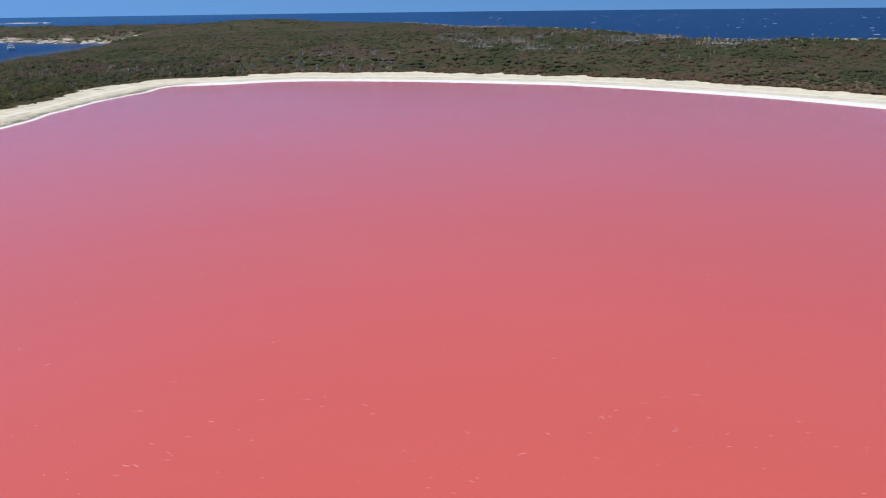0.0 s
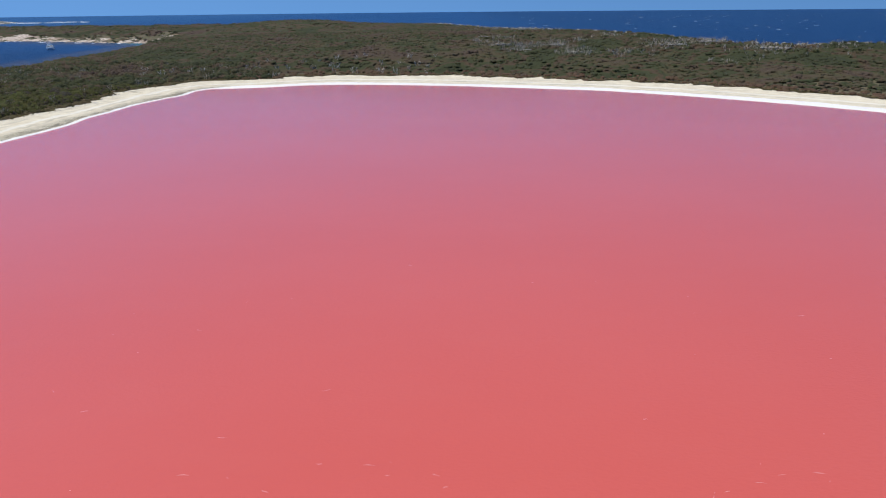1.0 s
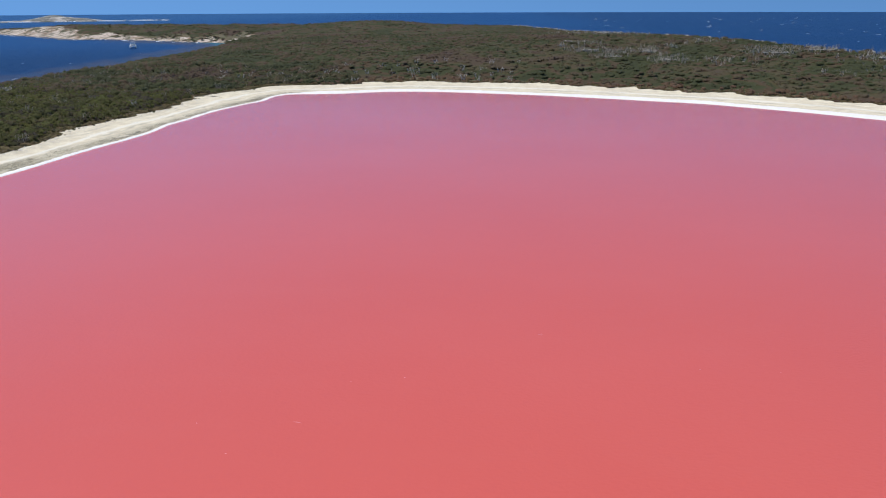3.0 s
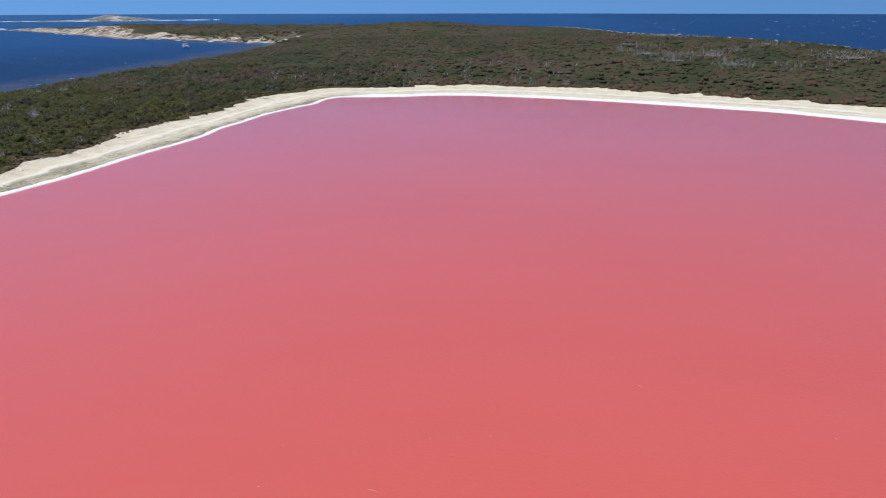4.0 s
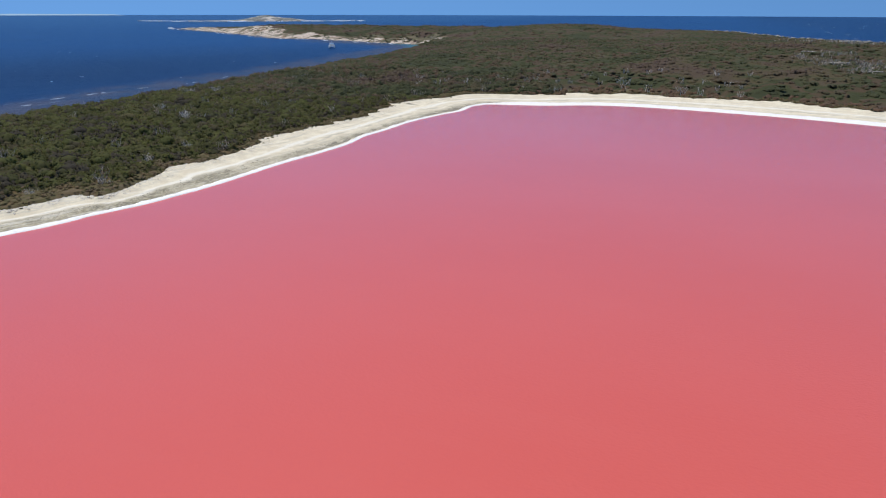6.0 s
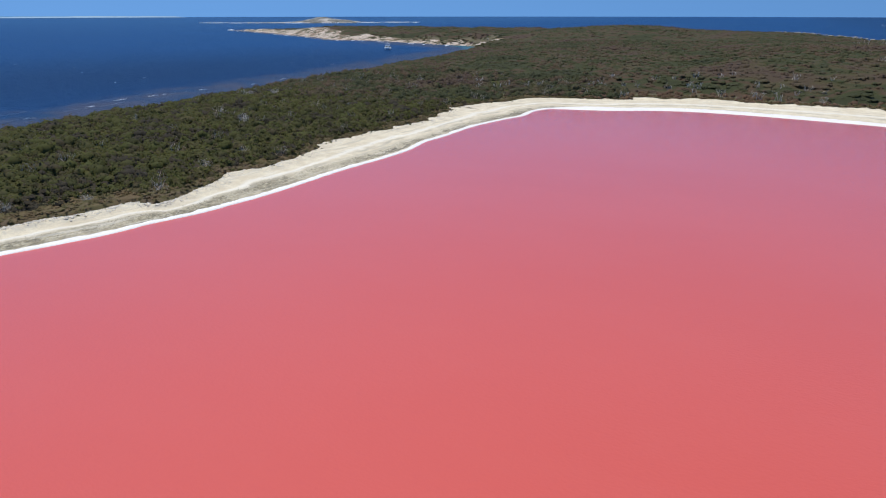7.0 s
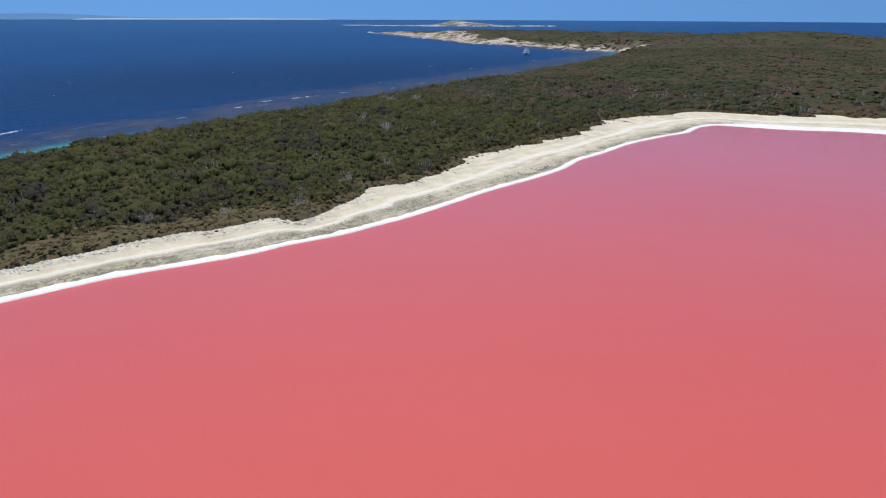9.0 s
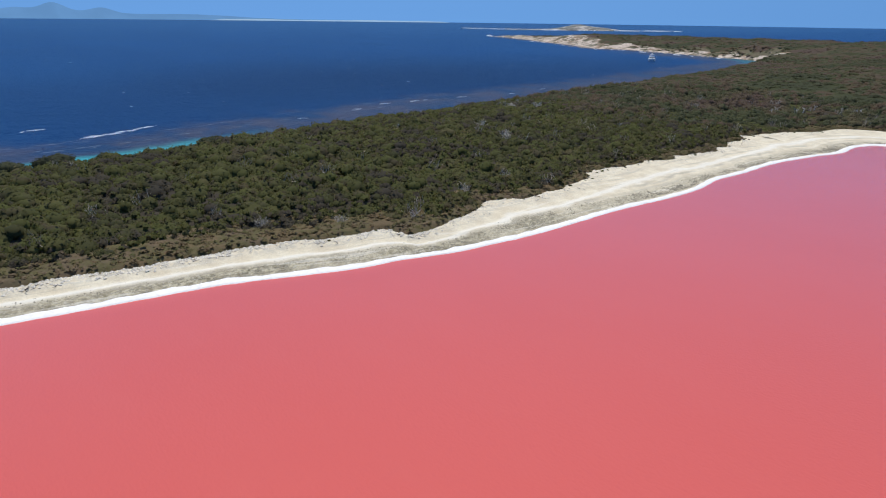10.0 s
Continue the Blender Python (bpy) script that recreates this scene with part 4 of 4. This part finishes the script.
# shell rubble on the lower beach
i = rng.integers(0, len(SHORE), 88000)
i = i[(SHORE[i, 0] < -125) & (SHORE[i, 1] > 80)]
c = (rng.beta(2, 3, len(i)) * 0.42 + 0.08) * (1 - 0.5 * smooth((SHORE[i, 1] - 180) / 60))
d = c * SHORE[i, 2] + 0.8
slide = rng.uniform(-0.6, 0.6, len(i))
qx, qy = SHORE[i, 0] + OUT[i, 0] * d + OUT[i, 1] * slide, SHORE[i, 1] + OUT[i, 1] * d - OUT[i, 0] * slide
qz = 0.02 + 0.75 * smooth(c / 0.5)
s = 0.06 + 0.24 * rng.uniform(0, 1, len(i)) ** 2.2
V, F, A, N = scatter([(OCT_V, OCT_F)], qx, qy, qz + 0.03, s, s * 0.55, rng, np.zeros(len(i)))
tagged(part("shell_rubble", mesh_of("shell_rubble", V, F, A), PEBBLE), "grey and cream shell rubble strewn on the lower beach", "rubble", kind="stuff")

# pale shells and bleached litter along the upper beach
i = rng.integers(0, len(SHORE), 24000)
i = i[(SHORE[i, 0] < -125) & (SHORE[i, 1] > 80)]
i = i[rng.uniform(0, 1, len(i)) < np.where(SHORE[i, 1] < 160, 1.0, 0.3)]
c = 1.01 - 0.26 * rng.beta(1.0, 3.0, len(i))
d = c * SHORE[i, 2] * (1 + (EDGE[i] - 1) * smooth((c - 0.5) / 0.5))
slide = rng.uniform(-0.6, 0.6, len(i))
qx, qy = SHORE[i, 0] + OUT[i, 0] * d + OUT[i, 1] * slide, SHORE[i, 1] + OUT[i, 1] * d - OUT[i, 0] * slide
qz = 0.77 + 0.75 * smooth((c - 0.6) / 0.4)
s = 0.07 + 0.30 * rng.uniform(0, 1, len(i)) ** 2.0
V, F, A, N = scatter([(OCT_V, OCT_F)], qx, qy, qz + 0.02, s, s * 0.5, rng, np.zeros(len(i)))
tagged(part("shell_litter", mesh_of("shell_litter", V, F, A), SHELL), "pale shells and litter along the upper beach", "shells", kind="stuff")

# a far low island beyond the headland
def low_island(name, x, y, wide, deep, high, turn, material, label, shift=0.0):
    u, v = np.meshgrid(np.linspace(-1, 1, 90), np.linspace(-1, 1, 30), indexing="ij")
    r2 = u**2 + v**2
    z = high * np.clip(1 - r2, 0, 1) ** 0.7 * (0.22 + 0.9 * np.exp(-(((u - shift) / 0.35) ** 4))) * (1 + 2.0 * fbm(u * wide, v * deep, 90, 5, 17.0)) - 3.0 * (r2 > 0.95)
    p = np.stack([u * wide, v * deep, z - 0.8], 2).reshape(-1, 3)
    ob = part(name, mesh_of(name, p, grid_tris(90, 30), {"bare": np.full(len(p), 0.60)}, True), material)
    ob.matrix_basis = pose(x, y, 0, 0, 0, turn)
    return tagged(ob, label, "island", kind="structure")


low_island("far_island", -1540, 2140, 315, 120, 10, 35, ISLAND, "low rocky island with scrub, far beyond the headland", 0.05)


# ---- foam ----
def foam_patch(bm, x, y, length, width, turn, high, r):
    """An uneven low ridge of foam."""
    k = max(6, int(length / 1.2))
    rows = []
    m = pose(x, y, -0.6, 0, 0, turn)
    for a in range(k + 1):
        u = a / k
        w = width * (math.sin(math.pi * u) ** 0.6) * r.uniform(0.5, 1.2) + 0.05
        sway = r.uniform(-0.4, 0.4) * width
        rows.append([bm.verts.new(m @ Vector((length * (u - 0.5), sway + w * s, z))) for s, z in ((-0.5, -0.02), (-0.15, high * r.uniform(0.6, 1)), (0.2, high * r.uniform(0.5, 0.9)), (0.5, -0.02))])
    for p, q in zip(rows, rows[1:]):
        for j in range(3):
            bm.faces.new((p[j], q[j], q[j + 1], p[j + 1]))


bm = bmesh.new()
for x, y, length, width, turn in [(-317, 155, 9, 2.6, 108), (-320, 164, 11, 2.2, 110), (-325, 174, 9, 1.6, 115), (-343, 142, 6, 2.0, 105), (-326, 289, 6, 1.3, 88), (-325, 306, 5, 1.2, 92), (-325, 314, 2, 1.0, 92),
                                  (-323, 338, 5, 0.7, 85), (-318, 266, 3, 1.0, 80), (-309, 232, 3, 0.6, 75), (-318, 372, 6, 0.6, 92), (-323, 405, 6, 0.6, 95)]:
    a = radians(turn)
    for _ in range(int(length * 2.2 * (0.4 + width))):
        off, side = float(rng.normal()) * length * 0.28, float(rng.normal()) * width * 0.3
        foam_patch(bm, x + off * math.cos(a) - side * math.sin(a), y + off * math.sin(a) + side * math.cos(a), rng.uniform(0.5, 2.4), rng.uniform(0.1, 0.5), turn + rng.uniform(-30, 30), rng.uniform(0.05, 0.25), rng)
waves, bm = bm, bmesh.new()
line = COAST[(COAST[:, 0] < -240) & (COAST[:, 1] > 120) & (COAST[:, 1] < 340)]
for _ in range(120):
    p = line[rng.integers(0, len(line))]
    foam_patch(bm, p[0] - (34 if rng.uniform(0, 1) < 0.6 else 47) + rng.normal() * 1.2, p[1] + rng.uniform(-3, 3), rng.uniform(1.5, 7.0), rng.uniform(0.06, 0.22), 98 + rng.uniform(-8, 8), 0.05, rng)
tagged(part("foam_streaks", bm, SPRAY), "faint thin foam streaks along the reef edge", "foam streaks", kind="stuff")
tagged(part("surf", waves, FOAM), "broken white surf lines over the reef", "surf", kind="stuff")

bm = bmesh.new()
for x, y, length, width, turn in [(-1150, 1262, 34, 9, -40), (-1125, 1236, 16, 6, 30)]:
    foam_patch(bm, x, y, length, width, turn, 1.6, rng)
for k in range(26):
    c = COAST[(COAST[:, 0] < -380) & (COAST[:, 1] > 820) & (COAST[:, 0] > -1100) & (COAST[:, 1] < 0.75 * -COAST[:, 0] + 560)]
    p = c[rng.integers(0, len(c))]
    foam_patch(bm, p[0] - 5, p[1] - 7, rng.uniform(6, 16), rng.uniform(1.5, 3), -38, 0.5, rng)
tagged(part("headland_surf", bm, FOAM), "white surf breaking round the granite headland", "surf", kind="stuff")

bm = bmesh.new()
for a, length, high in [(-330, 110, 4.0), (-250, 60, 3.0), (-60, 70, 2.4), (60, 60, 2.4), (190, 90, 3.6), (285, 120, 4.5), (345, 60, 3)]:
    m = pose(-1560, 2130, 0, 0, 0, 35) @ Vector((a, -118 * math.sqrt(max(0.02, 1 - (a / 370) ** 2)), 0))
    foam_patch(bm, m.x, m.y, length, 10, 35 + a * 0.03, high, rng)
tagged(part("island_surf", bm, FOAM), "white surf round the far rocky island", "surf", kind="stuff")

bm = bmesh.new()
for _ in range(230):
    x, y = rng.uniform(40, 1500), rng.uniform(470, 2600)
    if y < 1.1 * (470 - 0.6 * (x - 200)) or (x < 150 and y < 900) or x > 0.8 * y:
        continue
    foam_patch(bm, x, y, (1.4 + 5.5 * rng.uniform(0, 1) ** 2.5) * (1 + y / 2500), rng.uniform(0.7, 1.9), rng.uniform(-25, 35), rng.uniform(0.2, 0.6), rng)
for _ in range(90):
    x, y = rng.uniform(-1100, -340), rng.uniform(150, 800)
    if y > 760 + 0.6 * (-360 - x) * -1 and x > -800:
        continue
    foam_patch(bm, x, y, rng.uniform(0.8, 2.4), rng.uniform(0.3, 0.7), rng.uniform(-10, 50), rng.uniform(0.06, 0.2), rng)
tagged(part("whitecaps", bm, FOAM), "scattered small whitecaps on the blue sea", "whitecaps", kind="stuff")

# flecks of foam drifting on the lake
bm = bmesh.new()
for _ in range(130):
    u = rng.integers(0, 7)
    x, y = -36 + 11.5 * u + rng.normal() * 4.5, 40 + 3.5 * (u % 3) + abs(rng.normal()) * 7
    if rng.uniform(0, 1) < 0.25:
        x, y = rng.uniform(-50, 45), rng.uniform(45, 105)
    L, W, a = 0.05 + 0.50 * rng.uniform(0, 1) ** 2.4, rng.uniform(0.010, 0.032), rng.normal() * 22
    m = pose(x, y, 0.008, 0, 0, a)
    bend = rng.uniform(-0.3, 0.3) * L
    top = [bm.verts.new(m @ Vector((L * u, W * (1 - u * u) + bend * u * u, 0.012))) for u in (-1, -0.5, 0, 0.5, 1)]
    low = [bm.verts.new(m @ Vector((L * u, -W * (1 - u * u) * 0.8 + bend * u * u - 0.01, 0.004))) for u in (-1, -0.5, 0, 0.5, 1)]
    for j in range(4):
        bm.faces.new((low[j], low[j + 1], top[j + 1], top[j]))
tagged(part("foam_flecks", bm, FLECK), "pale foam flecks drifting on the pink lake", "foam flecks", kind="stuff")


# ---- far mainland on the horizon ----
def ridge(name, az0, az1, base, peaks, material, label, radius=4760.0):
    """A far range of hills along the horizon: azimuths in degrees to the left of north, heights in metres."""
    az = np.linspace(az0, az1, 160)
    h = base + 2.5 * fbm(az * 40, az * 0, 30, 4, 71.0)
    for a, w, top in peaks:
        h = h + top * np.exp(-(((az - a) / w) ** 2))
    h = h * smooth((az - az0) / 1.5) * smooth((az1 - az) / 1.5)
    rows_ = []
    for k, f in ((0, 0.0), (30, 0.45), (70, 1.0), (110, 0.0)):
        r = radius + k
        rows_.append(np.c_[CENTRE[0] - r * np.sin(np.radians(az)), CENTRE[1] + r * np.cos(np.radians(az)), h * f - 0.9])
    ob = part(name, mesh_of(name, np.concatenate(rows_), grid_tris(4, 160), None, True), material)
    return tagged(ob, label, "far hills", kind="structure")


# both ranges glow evenly in the haze colour and take no sunlight
ridge("backdrop_hills", 50, 100, 8, [(78.2, 6.5, 46), (67, 5.0, 24), (76.6, 1.0, 44), (73.4, 1.0, 30), (79.0, 0.9, 12)], HAZE, "mainland hills on the horizon, blue haze put in as glow")
ridge("backdrop_coast", 46, 66, 6.5, [(62, 2.0, 3), (53, 1.5, 3)], HAZE_SAND, "far coast with beaches on the horizon, pale haze put in as glow", 4700.0)


# ---- boat ----
def box_bm(sx, sy, sz, z0, taper=1.0, bevel=0.1, nose=0.0):
    bm = bmesh.new()
    bmesh.ops.create_cube(bm, size=1.0)
    for v in bm.verts:
        k = taper if v.co.z > 0 else 1.0
        v.co = Vector((v.co.x * sx * k, v.co.y * sy * k + (nose if (v.co.y > 0 and v.co.z > 0) else 0), (v.co.z + 0.5) * sz + z0))
    bmesh.ops.bevel(bm, geom=bm.edges[:], offset=bevel, segments=2, affect="EDGES")
    return bm


def catamaran(x, y, turn):
    boat = tagged(new("catamaran"), "white two-deck charter catamaran anchored in the blue bay", "boat")
    for side in (-1, 1):
        bm = bmesh.new()
        rings_ = []
        for u, wdt, top in ((-8.5, 0.85, 1.9), (-4, 1.1, 1.9), (2, 1.1, 2.1), (6, 0.8, 2.4), (9, 0.08, 2.7)):
            rings_.append([bm.verts.new((side * 3.0 + a * wdt, u, b)) for a, b in ((-1, top), (-0.9, 0.6), (0, -0.3), (0.9, 0.6), (1, top))])
        for p, q in zip(rings_, rings_[1:]):
            for j in range(4):
                bm.faces.new((p[j], p[j + 1], q[j + 1], q[j]))
            bm.faces.new((p[4], p[0], q[0], q[4]))
        bm.faces.new(rings_[0])
        bm.faces.new(rings_[-1][::-1])
        bmesh.ops.recalc_face_normals(bm, faces=bm.faces[:])
        hull = part("hull", bm, HULL, boat)
        bm = box_bm(1.9, 14.0, 0.35, -0.25, 1.0, 0.1)
        stripe = part("boot_stripe", bm, ANTIFOUL, hull, "dark blue waterline paint")
        stripe.location.x = side * 3.0
    part("bridge_deck", box_bm(7.6, 13.5, 0.7, 1.7, 1.0, 0.15), HULL, boat)
    cabin = part("cabin", box_bm(6.8, 9.5, 2.2, 2.35, 0.82, 0.25, -1.0), HULL, boat)
    for side in (-1, 1):
        w = part("side_window", box_bm(0.08, 7.0, 0.75, 3.2, 1.0, 0.03), TINTED, cabin, "dark tinted window band")
        w.location.x = side * 3.12
    for u in (-1.9, 0, 1.9):
        w = part("front_window", box_bm(1.6, 0.1, 0.85, 3.2, 0.95, 0.03), TINTED, cabin, "dark tinted windscreen pane")
        w.location = (u, 4.0, 0)
    w = part("aft_door", box_bm(3.4, 0.1, 1.6, 2.6, 1.0, 0.03), TINTED, cabin, "dark glass aft door")
    w.location.y = -4.4
    part("flybridge", box_bm(5.4, 6.0, 0.95, 4.5, 0.84, 0.2), HULL, boat)
    roof = part("hardtop", box_bm(5.0, 4.6, 0.22, 6.5, 0.97, 0.08), HULL, boat)
    for sx_ in (-2.1, 2.1):
        for sy_ in (-1.8, 1.8):
            p = part("post", box_bm(0.12, 0.12, 1.15, 5.4, 1.0, 0.02), STEEL, roof)
            p.location = (sx_, sy_, 0)
    part("mast", box_bm(0.22, 0.3, 1.4, 6.7, 0.5, 0.03), HULL, boat)
    part("radar", box_bm(1.5, 0.35, 0.3, 7.6, 1.0, 0.08), HULL, boat)
    for side in (-1, 1):
        bm = bmesh.new()
        for k in range(8):
            bmesh.ops.create_cone(bm, cap_ends=True, segments=6, radius1=0.035, radius2=0.035, depth=0.9, matrix=pose(side * 3.6, -5.5 + k * 1.75, 2.8))
        bmesh.ops.create_cone(bm, cap_ends=True, segments=6, radius1=0.04, radius2=0.04, depth=12.3, matrix=pose(side * 3.6, 0.6, 3.25, 90))
        part("rail", bm, STEEL, boat, "stainless guard rail")
    boat.matrix_basis = pose(x, y, -0.55, 0, 0, turn) @ Matrix.Scale(0.92, 4)


catamaran(-432, 721, 212)

# driftwood on the upper beach, and small bushes at its edge
for x, y, L, a in [(-176.5, 100.5, 3.0, 70), (-175.5, 104, 2.0, 50), (-168.5, 119, 1.4, 20), (-163.5, 152.5, 1.2, 100)]:
    v, f = stems_shape(rng, 1, L * 0.7, 0.2, 0.10, 0)
    log = part("driftwood", mesh_of("driftwood", v, f), DRIFT)
    log.matrix_basis = pose(x, y, ground_at(x, y) + 0.75, 88, 0, a)
    tagged(log, "dark weathered driftwood lying on the beach", "driftwood", "driftwood on the beach")
bush_v, bush_f, bush_n = crown_shape(rng, 5, 90, 0.2)
bush_me = mesh_of("saltbush", bush_v, bush_f, {"tint": np.zeros(len(bush_v))}, False, bush_n)
for _ in range(56):
    k = rng.integers(0, len(SHORE))
    while not (SHORE[k, 0] < -128 and 140 < SHORE[k, 1] < 345):
        k = rng.integers(0, len(SHORE))
    d = SHORE[k, 2] * rng.uniform(0.93, 1.02) * EDGE[k]
    x, y = SHORE[k, :2] + OUT[k] * d
    ob = part("saltbush", bush_me, LEAF)
    s = rng.uniform(0.2, 0.55)
    ob.matrix_basis = pose(x, y, 1.3, 0, 0, rng.uniform(0, 360)) @ Matrix.Diagonal((s, s, s, 1))
    tagged(ob, "small dark saltbush on the upper beach sand", "bush", "saltbushes on the beach edge")
